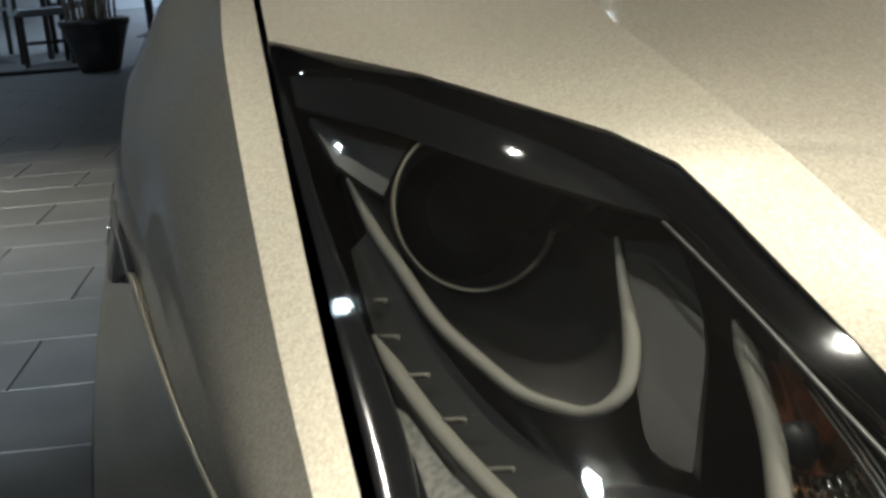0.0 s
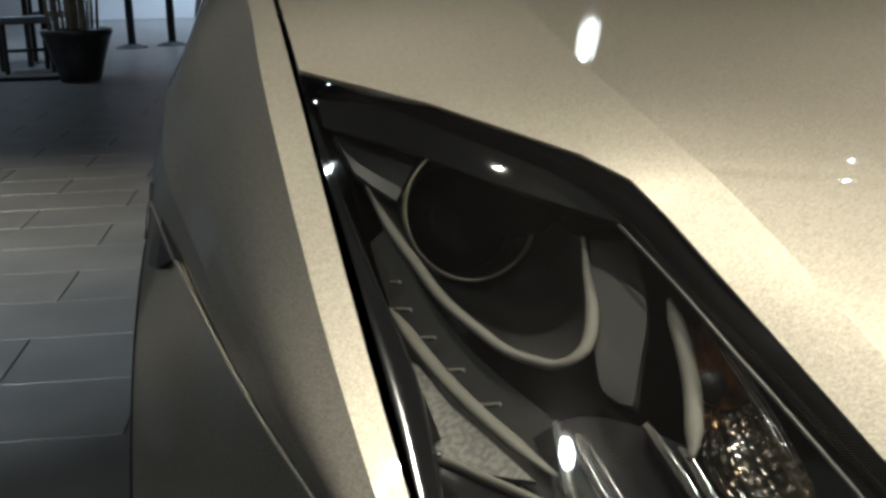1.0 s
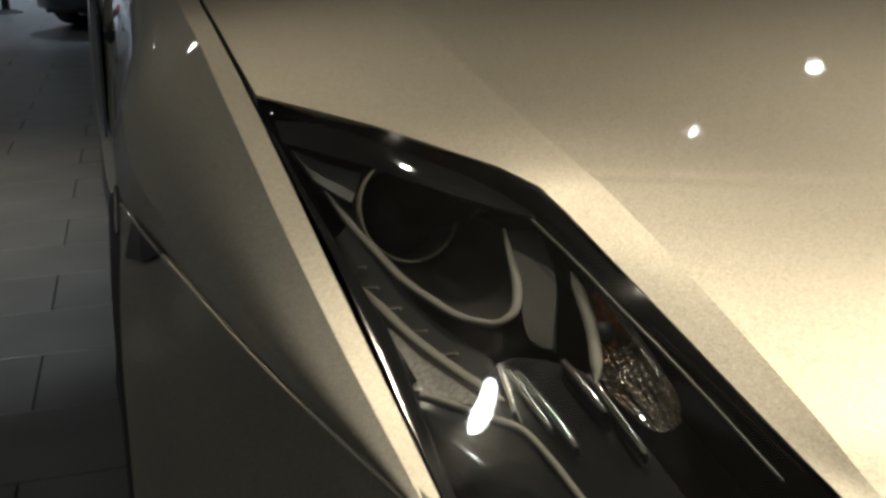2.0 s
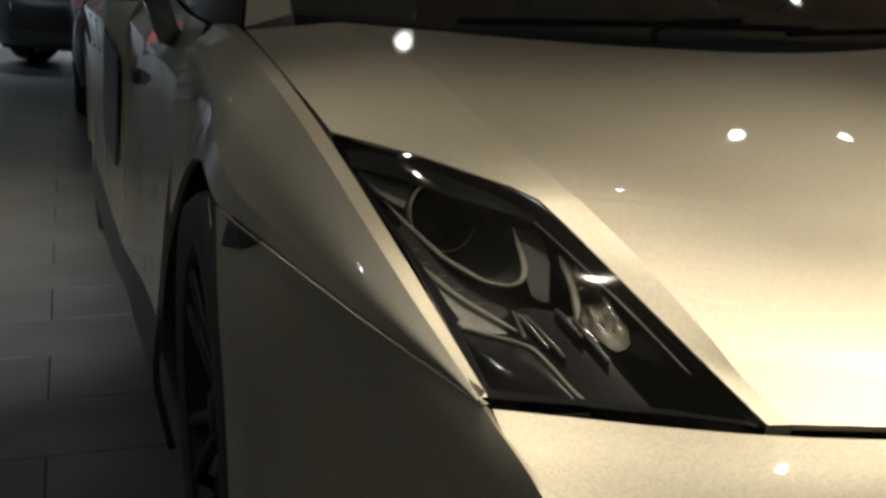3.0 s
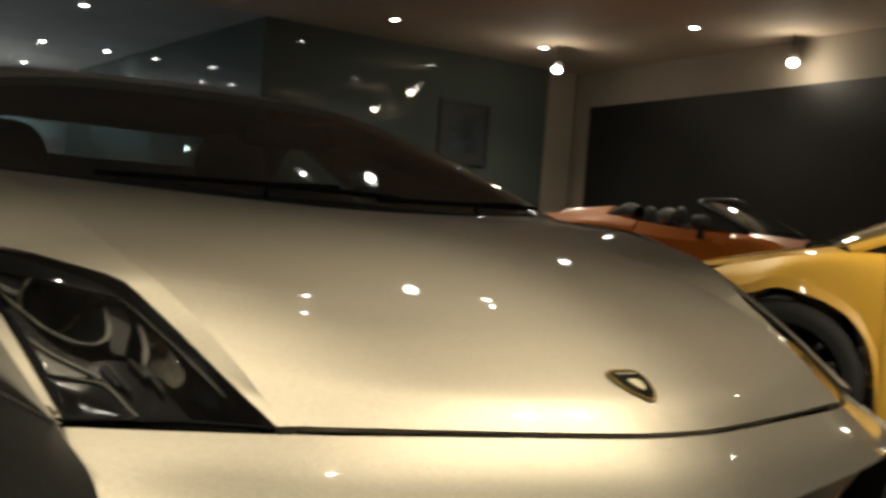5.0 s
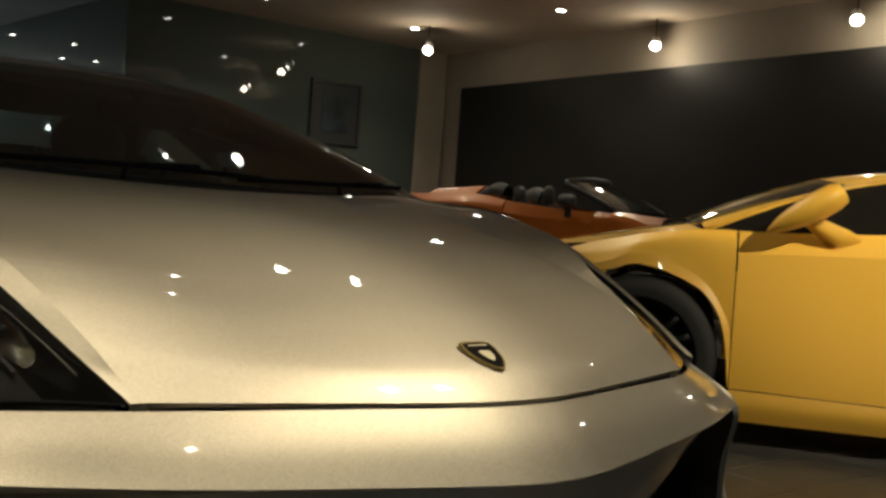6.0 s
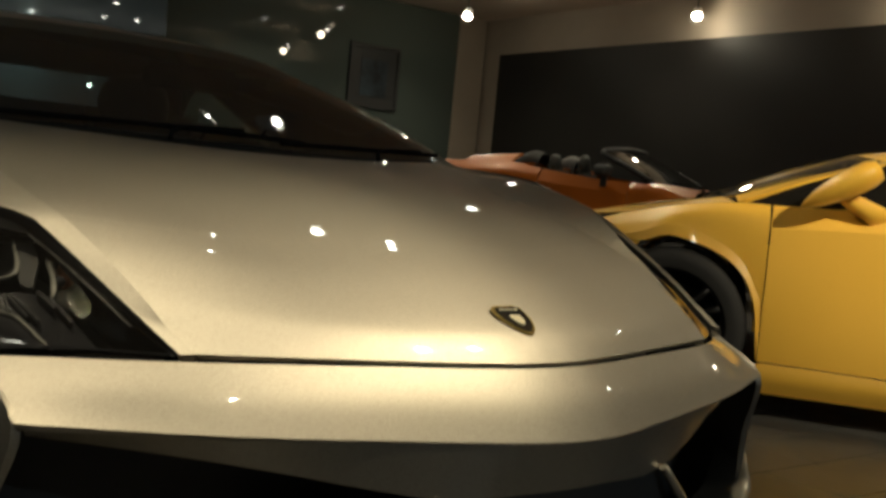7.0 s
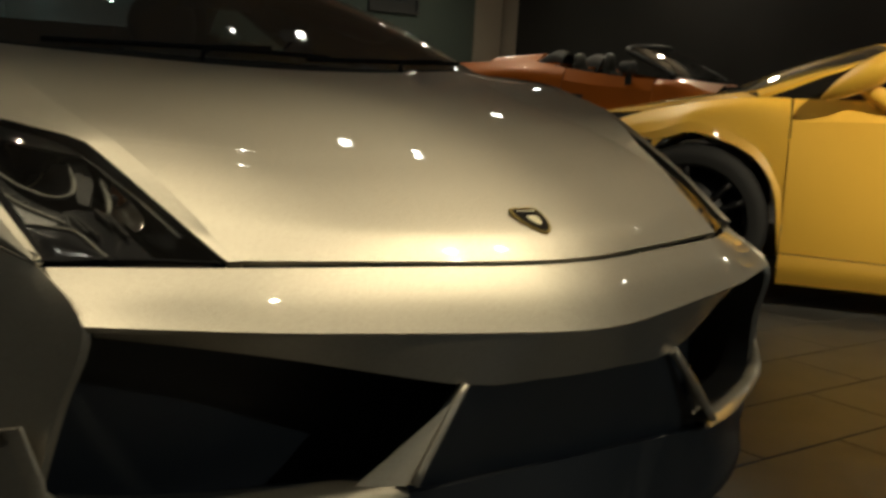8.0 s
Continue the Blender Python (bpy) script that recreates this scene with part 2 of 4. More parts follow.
setting("wall_east", east, WALL, "tan painted showroom wall behind a black board")
setting("wall_south", box((X1 - X0, 0.2, CEIL), ((X0 + X1) / 2, Y0 - 0.1, CEIL / 2)), WALL, "tan painted showroom wall")
setting("wall_west", box((0.2, Y1 - Y0, CEIL), (X0 - 0.1, (Y0 + Y1) / 2, CEIL / 2)), PALE_WALL, "pale painted hall wall")
setting("wall_hall", box((4.4 - X0, 0.2, CEIL), ((X0 + 4.4) / 2, Y1 + 0.1, CEIL / 2)), PALE_WALL, "pale painted wall at the end of the hall")
setting("wall_side", box((0.2, Y1 - YG - 0.1, CEIL), (4.5, (Y1 + YG + 0.1) / 2, CEIL / 2)), BACK_GLASS, "dark greenish glass side wall of the hall")
setting("wall_north", box((X1 - 0.5 - 4.4, 0.1, CEIL), ((X1 - 0.5 + 4.4) / 2, YG + 0.05, CEIL / 2)), BACK_GLASS, "dark greenish glass partition reflecting the showroom lamps")
setting("pier", box((0.5, 0.3, CEIL), (X1 - 0.25, YG + 0.12, CEIL / 2)), WALL, "tan painted pier beside the glass partition", "pier")
board = tagged(new("display_board"), "large matt black display board on the tan wall", "board")
board.matrix_world = TURN
part("panel", box((0.05, 14.0, 2.05), (-0.026, -7.05, 1.70), 0.006), BOARD, board)
ART = mottled(material("blue_print", (0.05, 0.09, 0.12), 0.4), (0.015, 0.02, 0.028), (0.045, 0.07, 0.09), 3.0, 0.4, 0.6)
picture = tagged(new("framed_picture"), "dark framed picture with a blue print on the glass partition", "picture")
part("frame", joined(box((0.84, 0.04, 0.05), (7.46, YG - 0.021, 2.57), 0.006), box((0.84, 0.04, 0.05), (7.46, YG - 0.021, 1.75), 0.006), box((0.05, 0.04, 0.77), (7.065, YG - 0.022, 2.16), 0.006), box((0.05, 0.04, 0.77), (7.855, YG - 0.022, 2.16), 0.006)), BLACK, picture)
part("mount", box((0.76, 0.01, 0.78), (7.46, YG - 0.009, 2.16)), BLACK, picture)
part("print", box((0.44, 0.01, 0.5), (7.46, YG - 0.017, 2.14)), ART, picture)


# ---- the sports cars ----
def lamp_cover(s):
    """The clear headlight cover: outer edge, inner edge and the bulge between them."""
    outer = spline([(0.678, 0.302, 0.595), (0.689, 0.400, 0.638), (0.7015, 0.500, 0.6845), (0.714, 0.600, 0.7215), (0.7235, 0.690, 0.752), (0.726, 0.709, 0.763)], 20)
    front = spline([(0.4875, 0.171, 0.603), (0.513, 0.240, 0.639), (0.531, 0.300, 0.6685), (0.542, 0.350, 0.689), (0.5525, 0.400, 0.7065), (0.5595, 0.437, 0.7205)], 10)
    back = spline([(0.569, 0.463, 0.732), (0.590, 0.500, 0.7415), (0.621, 0.550, 0.7495), (0.653, 0.600, 0.7565), (0.690, 0.660, 0.7625), (0.726, 0.709, 0.7675)], 9)
    rows = []
    for k, (a, b) in enumerate(zip(outer, front + back)):
        mid = a.lerp(b, 0.5) + Vector((0.33, -0.42, 0.845)) * 0.011 * math.sin(math.pi * min(1, (k + 2) / 20))
        rows.append(spline([a, mid, b], 8))
    return mirror([list(c) for c in zip(*rows)], s)


def pillows(left, right, across, along, bulge, out, dip):
    """A hollow reflector of small raised square cells between two edges."""
    bm = bmesh.new()
    a, b = spline(left, along * 3), spline(right, along * 3)
    grid = []
    for i, (p, q) in enumerate(zip(a, b)):
        row = []
        for j in range(across * 3 + 1):
            u = j / (across * 3)
            cell = math.sin(math.pi * (i % 3) / 3) * math.sin(math.pi * (j % 3) / 3)
            row.append(bm.verts.new(p.lerp(q, u) + out * (bulge * cell - dip * math.sin(math.pi * u))))
        grid.append(row)
    for r, t in zip(grid, grid[1:]):
        for k in range(len(r) - 1):
            bm.faces.new((r[k], r[k + 1], t[k + 1], t[k])).smooth = (k % 3 == 1)
    bmesh.ops.recalc_face_normals(bm, faces=bm.faces)
    return bm


def headlight(car, s):
    off = Vector((0.332 * s, -0.419, 0.845)).normalized()
    cover = lamp_cover(s)
    body = part("headlight", sheet([[v - off * 0.105 for v in row] for row in cover], 0.0, off), LAMP_DARK, car, "dark headlight under a clear cover")
    rim = cover[0] + [r[-1] for r in cover[1:]] + list(reversed(cover[-1]))[1:] + [r[0] for r in reversed(cover[1:-1])]
    well = [[v - off * d for v in rim + rim[:1]] for d in (0.004, 0.05, 0.105)]
    part("well", sheet(well, 0.0), GLOSS_BLACK, body)
    part("lens", sheet([[v - off * 0.001 for v in row] for row in cover], 0.004, off), LENS, body, "clear plastic cover").visible_shadow = False

    def inside(points):
        return [Vector((p[0] * s, p[1], p[2])) for p in points]

    def bed(points, depth):
        """Places at a depth under the plane of the cover, from (x, y) pairs."""
        return inside([(x, y, 0.7397 - 0.4368 * x + 0.4972 * y - depth) for x, y in points])
    # seal under the cover's edge, widest along the inner side
    middle = Vector((0.62 * s, 0.42, 0.67))
    edge = [[v - off * d - (v - middle).normalized() * w for v in rim + rim[:1]] for d, w in ((0.002, 0.0), (0.004, 0.011), (0.012, 0.013))]
    part("seal", sheet(edge, 0.0, off), GLOSS_BLACK, body, "glossy black edge")
    # upper visor
    lower_edge = [(0.7115, 0.670, 0.735), (0.690, 0.641, 0.732), (0.665, 0.606, 0.728), (0.635, 0.555, 0.7225), (0.602, 0.500, 0.717), (0.572, 0.459, 0.712)]
    upper_edge = [(0.714, 0.686, 0.7505), (0.690, 0.655, 0.7515), (0.662, 0.615, 0.7485), (0.628, 0.563, 0.742), (0.596, 0.511, 0.735), (0.572, 0.469, 0.727)]
    part("visor", sheet(loft([inside(upper_edge), inside(lower_edge)], 20, 3), 0.012, off), LAMP_GREY, body, "dark grey upper visor")
    part("corner_panel", sheet(loft([inside([(0.705, 0.664, 0.730), (0.687, 0.661, 0.727), (0.655, 0.617, 0.722)]), inside([(0.694, 0.625, 0.712), (0.683, 0.605, 0.706), (0.672, 0.588, 0.701)])], 8, 3), 0.004, off), GREY_PLASTIC, body, "grey corner panel")
    # projector lamp
    face = Vector((-0.16 * s, -0.93, 0.34)).normalized()
    turn = face.to_track_quat("Z", "Y").to_matrix().to_4x4()
    centre = Vector((0.628 * s, 0.583, 0.693))
    place = Matrix.Translation(centre) @ turn
    part("projector_ring", lathe([(0.0402, -0.010), (0.0416, 0.0), (0.0408, 0.0022), (0.0394, 0.0), (0.0394, -0.010)], 56, place), RING, body, "thin dull gold ring")
    part("projector_bowl", lathe([(0.0396, -0.001), (0.037, -0.022), (0.034, -0.026), (0.033, -0.040), (0.0, -0.044)], 48, place), LAMP_BOWL, body)
    part("projector_lens", lathe([(0.0335, -0.032), (0.030, -0.018), (0.020, -0.008), (0.010, -0.004), (0.0, -0.003)], 48, place), DARK_WINDOW, body, "dark glass projector lens")
    part("projector_core", lathe([(0.016, -0.036), (0.016, -0.033), (0.0, -0.033)], 24, place), BROWN_CORE, body, "dull brown lamp core")
    # bowl from the ring down to the light strip
    u_line = [(0.688, 0.611, 0.706), (0.679, 0.565, 0.692), (0.669, 0.528, 0.681), (0.658, 0.488, 0.670), (0.644, 0.454, 0.663), (0.634, 0.435, 0.659), (0.623, 0.421, 0.6585), (0.616, 0.414, 0.659), (0.609, 0.412, 0.662), (0.601, 0.417, 0.667), (0.594, 0.435, 0.677), (0.590, 0.460, 0.689), (0.586, 0.484, 0.700)]
    side = (Vector((s, 0, 0)) - face * face.x * s).normalized()
    down = face.cross(side)
    down = down if down.z < 0 else -down
    arc = [centre - face * 0.012 + side * 0.042 * math.cos(radians(a)) + down * 0.042 * math.sin(radians(a)) for a in range(-40, 201, 20)]
    strip = [v - off * 0.003 for v in inside(u_line)]
    part("shroud", sheet(loft([strip, [a.lerp(b, 0.55) - off * 0.009 for a, b in zip(strip, arc)], arc], 40, 8), 0.0, off), LAMP_BOWL, body, "black inner bowl")
    part("light_strip", tube(inside(u_line), 0.0034, 10, 56, 0.7, 0.3), PALE_PLASTIC, body, "pale light strip")
    part("light_strip", tube(inside([(0.684, 0.500, 0.663), (0.676, 0.471, 0.656), (0.664, 0.437, 0.647), (0.652, 0.407, 0.641), (0.638, 0.378, 0.635), (0.628, 0.362, 0.631)]), 0.0040, 10, 30, 0.6, 0.3), PALE_PLASTIC, body, "pale light strip")
    part("light_strip", tube(inside([(0.562, 0.420, 0.685), (0.564, 0.399, 0.676), (0.568, 0.372, 0.663), (0.576, 0.346, 0.650), (0.580, 0.339, 0.645)]), 0.0040, 10, 24, 0.7, 0.3), PALE_PLASTIC, body, "pale light strip")
    part("plate", prism(inside([(0.681, 0.464, 0.647), (0.677, 0.440, 0.6395), (0.676, 0.403, 0.626), (0.652, 0.376, 0.6245), (0.636, 0.364, 0.6265), (0.648, 0.389, 0.632), (0.663, 0.421, 0.638), (0.674, 0.453, 0.646)]), 0.003, off), SPECKLED, body, "pale speckled plate")
    part("plate_slot", prism(inside([(0.6765, 0.432, 0.641), (0.6745, 0.430, 0.641), (0.6705, 0.403, 0.632), (0.6735, 0.403, 0.631)]), 0.0012, off), GLOSS_BLACK, body)
    # dark trough with steps between the outer strip and the bowl
    part("trough", sheet(loft([bed([(0.690, 0.56), (0.682, 0.50), (0.672, 0.45), (0.650, 0.402), (0.628, 0.368)], 0.034), bed([(0.680, 0.562), (0.664, 0.50), (0.650, 0.46), (0.636, 0.43), (0.622, 0.405)], 0.030)], 16, 4), 0.004, off), LAMP_BOWL, body)
    for a, b in (((0.682, 0.520, 0.671), (0.677, 0.516, 0.672)), ((0.682, 0.498, 0.663), (0.674, 0.492, 0.664)), ((0.673, 0.470, 0.656), (0.665, 0.464, 0.658)), ((0.663, 0.442, 0.649), (0.655, 0.436, 0.651)), ((0.652, 0.414, 0.642), (0.643, 0.407, 0.645))):
        part("rib", tube(inside([a, b]), 0.0011, 6, 4), PALE_PLASTIC, body)
    # glossy lower cover with its pale lip
    brow = [(0.681, 0.404, 0.6255), (0.668, 0.389, 0.6265), (0.657, 0.375, 0.626), (0.637, 0.350, 0.625), (0.625, 0.334, 0.6225), (0.617, 0.309, 0.614), (0.610, 0.282, 0.603), (0.602, 0.262, 0.595)]
    foot = [(0.676, 0.385, 0.612), (0.672, 0.360, 0.603), (0.668, 0.335, 0.594), (0.662, 0.312, 0.585), (0.650, 0.295, 0.580), (0.634, 0.280, 0.578), (0.618, 0.266, 0.577), (0.600, 0.252, 0.577)]
    part("lower_cover", sheet(loft([inside(brow), [a.lerp(b, 0.5) + off * 0.006 for a, b in zip(inside(brow), inside(foot))], inside(foot)], 28, 10), 0.004, off), GLOSS_BLACK, body, "glossy black lower cover")
    part("lip", tube([v + off * 0.001 for v in inside(brow)], 0.0022, 8, 36), PALE_PLASTIC, body, "pale lip")
    part("lip_clip", tube(inside([(0.6805, 0.4035, 0.6285), (0.671, 0.392, 0.6290)]), 0.0020, 8, 6), CHROME, body, "bright clip")
    # dark deck with raised bright ridges
    part("deck", sheet(loft([bed([(0.632, 0.392), (0.612, 0.392), (0.590, 0.375), (0.570, 0.350)], 0.024), bed([(0.620, 0.33), (0.603, 0.33), (0.585, 0.32), (0.566, 0.30)], 0.020), bed([(0.603, 0.262), (0.590, 0.25), (0.572, 0.238), (0.552, 0.222)], 0.017)], 18, 10), 0.004, off), GLOSS_BLACK, body, "glossy black stepped deck")
    for a, b in (((0.622, 0.386, 0.645), (0.625, 0.348, 0.629)), ((0.615, 0.374, 0.644), (0.602, 0.310, 0.622)), ((0.619, 0.380, 0.643), (0.609, 0.330, 0.624)), ((0.589, 0.364, 0.651), (0.581, 0.319, 0.636)), ((0.580, 0.346, 0.648), (0.571, 0.287, 0.624))):
        p, q = inside([a, b])
        ridge = prism([p - off * 0.012, p, q, q - off * 0.010], 0.0030, (s, 0.3, 0))
        bmesh.ops.bevel(ridge, geom=ridge.edges[:], offset=0.0009, segments=2, affect="EDGES")
        part("ridge", ridge, LAMP_BOWL, body, "black ridge")
        part("ridge_edge", tube([p + off * 0.0004, p.lerp(q, 0.5) + off * 0.0006, q + off * 0.0004], 0.0009, 6, 10, 1.0, 0.4), CHROME, body, "bright thin ridge edge")
    # grey wall between the bowl and the indicator
    part("side_wall", sheet(loft([inside([(0.582, 0.485, 0.698), (0.589, 0.459, 0.686), (0.594, 0.434, 0.674), (0.598, 0.414, 0.664), (0.600, 0.396, 0.654), (0.595, 0.385, 0.651)]), inside([(0.566, 0.471, 0.700), (0.566, 0.455, 0.693), (0.568, 0.438, 0.686), (0.573, 0.418, 0.676), (0.582, 0.398, 0.664), (0.591, 0.379, 0.652)])], 20, 4), 0.006, off), LAMP_GREY, body, "smooth dark grey inner wall")
    # indicator: amber-tinted hollow above, silver pillow cells below, bright louvres beside them
    left = [(0.556, 0.412, 0.680), (0.563, 0.381, 0.664), (0.570, 0.354, 0.650), (0.574, 0.334, 0.641), (0.566, 0.306, 0.631)]
    right = [(0.551, 0.407, 0.679), (0.548, 0.382, 0.670), (0.5435, 0.343, 0.657), (0.5415, 0.313, 0.644), (0.546, 0.297, 0.634)]
    a, b = spline(inside(left), 24), spline(inside(right), 24)
    part("reflector_top", pillows(a[:11], b[:11], 5, 7, 0.0004, off, 0.010), AMBER_METAL, body, "brownish amber upper reflector")
    part("reflector", pillows(a[10:], b[10:], 9, 11, 0.0014, off, 0.009), FACETS, body, "silver reflector of square cells")
    part("bulb", lathe([(0.0, 0.008), (0.005, 0.006), (0.0075, 0.0), (0.005, -0.006), (0, -0.008)], 20, Matrix.Translation((0.559 * s, 0.374, 0.660))), DARK_METAL, body, "dark indicator bulb")
    for k in range(3):
        x = 0.0032 * k
        part("louvre", tube(inside([(0.5515 - x * 0.8, 0.388 + x, 0.675), (0.5485 - x * 0.8, 0.350 + x, 0.6615), (0.5465 - x * 0.8, 0.322 + x, 0.6495)]), 0.0008, 6, 10), CHROME, body, "thin bright louvre")
    part("inner_rim", tube(inside([(0.575, 0.458, 0.712), (0.564, 0.407, 0.696), (0.555, 0.364, 0.681), (0.546, 0.326, 0.667), (0.536, 0.288, 0.651), (0.521, 0.235, 0.626)]), 0.0009, 6, 40), RIM_GREY, body, "thin grey inner rim")
    return body


def wheel(car, x, y, radius, width, s):
    turn = Matrix.Translation((x * s, y, radius)) @ Matrix.Rotation(radians(90 * s), 4, "Y")
    w, r = width / 2, radius
    rim_r = 0.243
    body = part("wheel", lathe([(rim_r, w - 0.012), (rim_r - 0.012, w - 0.018), (rim_r - 0.02, 0.0), (rim_r - 0.02, -w + 0.02), (rim_r, -w + 0.01)], 48, turn), DARK_METAL, car, "dark multi-spoke alloy wheel")
    part("tyre", lathe([(rim_r, -w + 0.01), (rim_r + 0.03, -w), (r - 0.02, -w + 0.003), (r - 0.004, -w + 0.02), (r, -w * 0.5), (r, w * 0.5), (r - 0.004, w - 0.02), (r - 0.02, w - 0.003), (rim_r + 0.03, w), (rim_r, w - 0.01)], 56, turn), RUBBER, body, "black low-profile tyre")
    for k in range(10):
        a = 2 * math.pi * k / 10 + (0.12 if k % 2 else -0.12)
        c, d = math.cos(a), math.sin(a)
        spoke = tube([(0.04 * c, 0.04 * d, w - 0.045), (0.14 * c, 0.14 * d, w - 0.03), (0.232 * c, 0.232 * d, w - 0.02)], 0.014, 6, 6, 0.7)
        bmesh.ops.transform(spoke, matrix=turn, verts=spoke.verts)
        part("spoke", spoke, DARK_METAL, body)
    part("hub", lathe([(0.0, w - 0.02), (0.03, w - 0.022), (0.055, w - 0.035), (0.06, w - 0.06)], 24, turn), DARK_METAL, body)
    part("brake_disc", lathe([(0.07, 0.03), (0.18, 0.03), (0.18, 0.0), (0.07, 0.0)], 36, turn), DARK_METAL, body)


def sports_car(m, paint, label, roadster=False, badge=True, mirrors=(-1, 1), pod=None):
    """A low mid-engined car, nose towards -y, middle line x = 0, floor z = 0."""
    car = tagged(new("sports_car"), label, "car")
    car.matrix_world = m
    # front lid: middle, half way, crease and edge at each station from nose to screen
    lid = [[(0, 0.052, 0.601), (0.25, 0.100, 0.603), (0.466, 0.163, 0.605), (0.4865, 0.1695, 0.604)],
           [(0, 0.085, 0.624), (0.257, 0.133, 0.627), (0.485, 0.205, 0.627), (0.506, 0.222, 0.631)],
           [(0, 0.127, 0.644), (0.263, 0.175, 0.647), (0.498, 0.250, 0.648), (0.521, 0.268, 0.6535)],
           [(0, 0.250, 0.688), (0.270, 0.285, 0.688), (0.517, 0.352, 0.686), (0.547, 0.375, 0.6985)],
           [(0, 0.340, 0.7162), (0.277, 0.370, 0.7138), (0.529, 0.440, 0.719), (0.5595, 0.437, 0.7215)],
           [(0, 0.370, 0.7252), (0.278, 0.395, 0.7215), (0.532, 0.460, 0.726), (0.568, 0.463, 0.733)],
           [(0, 0.410, 0.737), (0.280, 0.430, 0.732), (0.536, 0.484, 0.734), (0.585, 0.494, 0.741)],
           [(0, 0.510, 0.764), (0.286, 0.540, 0.762), (0.548, 0.585, 0.763), (0.650, 0.596, 0.757)],
           [(0, 0.610, 0.789), (0.292, 0.640, 0.787), (0.553, 0.680, 0.786), (0.725, 0.711, 0.7685)],
           [(0, 0.740, 0.818), (0.302, 0.790, 0.821), (0.563, 0.860, 0.823), (0.744, 0.950, 0.823)],
           [(0, 0.905, 0.852), (0.320, 0.975, 0.860), (0.620, 1.120, 0.875), (0.752, 1.180, 0.858)]]

    def rise(y):
        """The far wing and the lid beside it stand a little higher than the near ones."""
        return 0.034 * math.sin(math.pi * min(max((y - 0.26) / 1.02, 0), 1)) if badge else 0.0
    half_line, edge_line = [Vector(q[1]) for q in lid], [Vector(q[3]) for q in lid]

    def height(line, y):
        for p, q in zip(line, line[1:]):
            if p.y <= y <= q.y:
                return p.lerp(q, (y - p.y) / (q.y - p.y))
        return line[0] if y < line[0].y else line[-1]
    # the crease stands a little proud of the line between the middle of the lid and its edge
    proud = []
    for q in lid[1:10]:
        x, y = q[2][0], q[2][1]
        p, e = height(half_line, y), height(edge_line, y)
        proud.append((y, p.z + (e.z - p.z) * (x - p.x) / (e.x - p.x) + 0.0075))
    fair = np.polyfit([v[0] for v in proud], [v[1] for v in proud], 3)
    for q in lid[2:9]:
        q[2] = (q[2][0], q[2][1], float(np.polyval(fair, q[2][1])))
    rows, outer = [], []
    curves = [spline_even([q[k] for q in lid], 5) for k in range(4)]
    run = [Vector(q[3]) for q in lid]
    curves[3] = spline_even(run[:4] + [run[4]], 5)[:-1] + [p.lerp(q, k / 5) for p, q in zip(run[4:], run[5:]) for k in range(5)] + [run[-1]]
    for a, b, c, d in zip(*curves):
        near = Vector((b.x * 0.33, a.y + (b.y - a.y) * 0.16, a.z + (b.z - a.z) * 0.16))
        rows.append(spline_even([a, near, b, c], 6))
        outer.append([c.lerp(d, k / 4) for k in range(5)])
    part("front_lid", joined(sheet(both(rows), 0.008), sheet(mirror([[p + Vector((0, 0, rise(p.y) * k / 4)) for k, p in enumerate(row)] for row in outer], 1), 0.014), sheet(mirror(outer, -1), 0.014)), paint, car)
    # bumper band
    profs = [[(0, 0.048, 0.595), (0, 0.0047, 0.558), (0, -0.033, 0.515)],
             [(0.082, 0.0555, 0.595), (0.082, 0.0127, 0.5585), (0.082, -0.0245, 0.516)],
             [(0.25, 0.096, 0.596), (0.2515, 0.0565, 0.561), (0.25, 0.022, 0.520)],
             [(0.48, 0.164, 0.596), (0.479, 0.1242, 0.564), (0.47, 0.088, 0.527)],
             [(0.677, 0.295, 0.586), (0.677, 0.2335, 0.562), (0.667, 0.174, 0.534)]]
    band = stations(profs, 8, 5)
    band = [list(c) for c in zip(*band)]
    bumper = part("bumper", sheet(both(band), 0.01, (0, -1, 0.3)), paint, car)
    under = [[(0, -0.032, 0.513), (0.082, -0.0235, 0.514), (0.25, 0.026, 0.517), (0.47, 0.096, 0.523), (0.655, 0.184, 0.529)],
             [(0, 0.0, 0.44), (0.082, 0.003, 0.441), (0.209, 0.016, 0.446), (0.45, 0.115, 0.487), (0.645, 0.205, 0.512)]]
    part("underside", sheet(both(loft(under, 16, 3)), 0.01, (0, -1, -0.3)), paint, bumper)
    # dark chin between and below the intakes, and the painted lower lip
    chin = [[(0, 0.006, 0.438), (0.10, 0.010, 0.442), (0.207, 0.020, 0.444)], [(0, 0.04, 0.34), (0.15, 0.04, 0.335), (0.296, 0.03, 0.325)], [(0, 0.05, 0.24), (0.2, 0.05, 0.24), (0.36, 0.06, 0.24)]]
    part("chin", sheet(both(loft(chin, 8, 8)), 0.01, (0, -1, 0)), BLACK, bumper, "matt black centre of the bumper")
    splitter = [[(0, 0.03, 0.30), (0.33, 0.03, 0.30), (0.52, 0.115, 0.275), (0.70, 0.225, 0.285)], [(0, 0.0, 0.17), (0.36, 0.05, 0.17), (0.60, 0.15, 0.17), (0.745, 0.28, 0.18)], [(0, 0.0, 0.145), (0.36, 0.05, 0.145), (0.60, 0.15, 0.15), (0.75, 0.28, 0.16)], [(0, 0.10, 0.13), (0.36, 0.14, 0.13), (0.6, 0.24, 0.13), (0.72, 0.4, 0.13)]]
    part("splitter", sheet(both(loft(splitter, 14, 8)), 0.01, (0, -1, 0)), BLACK, bumper, "matt black front splitter")
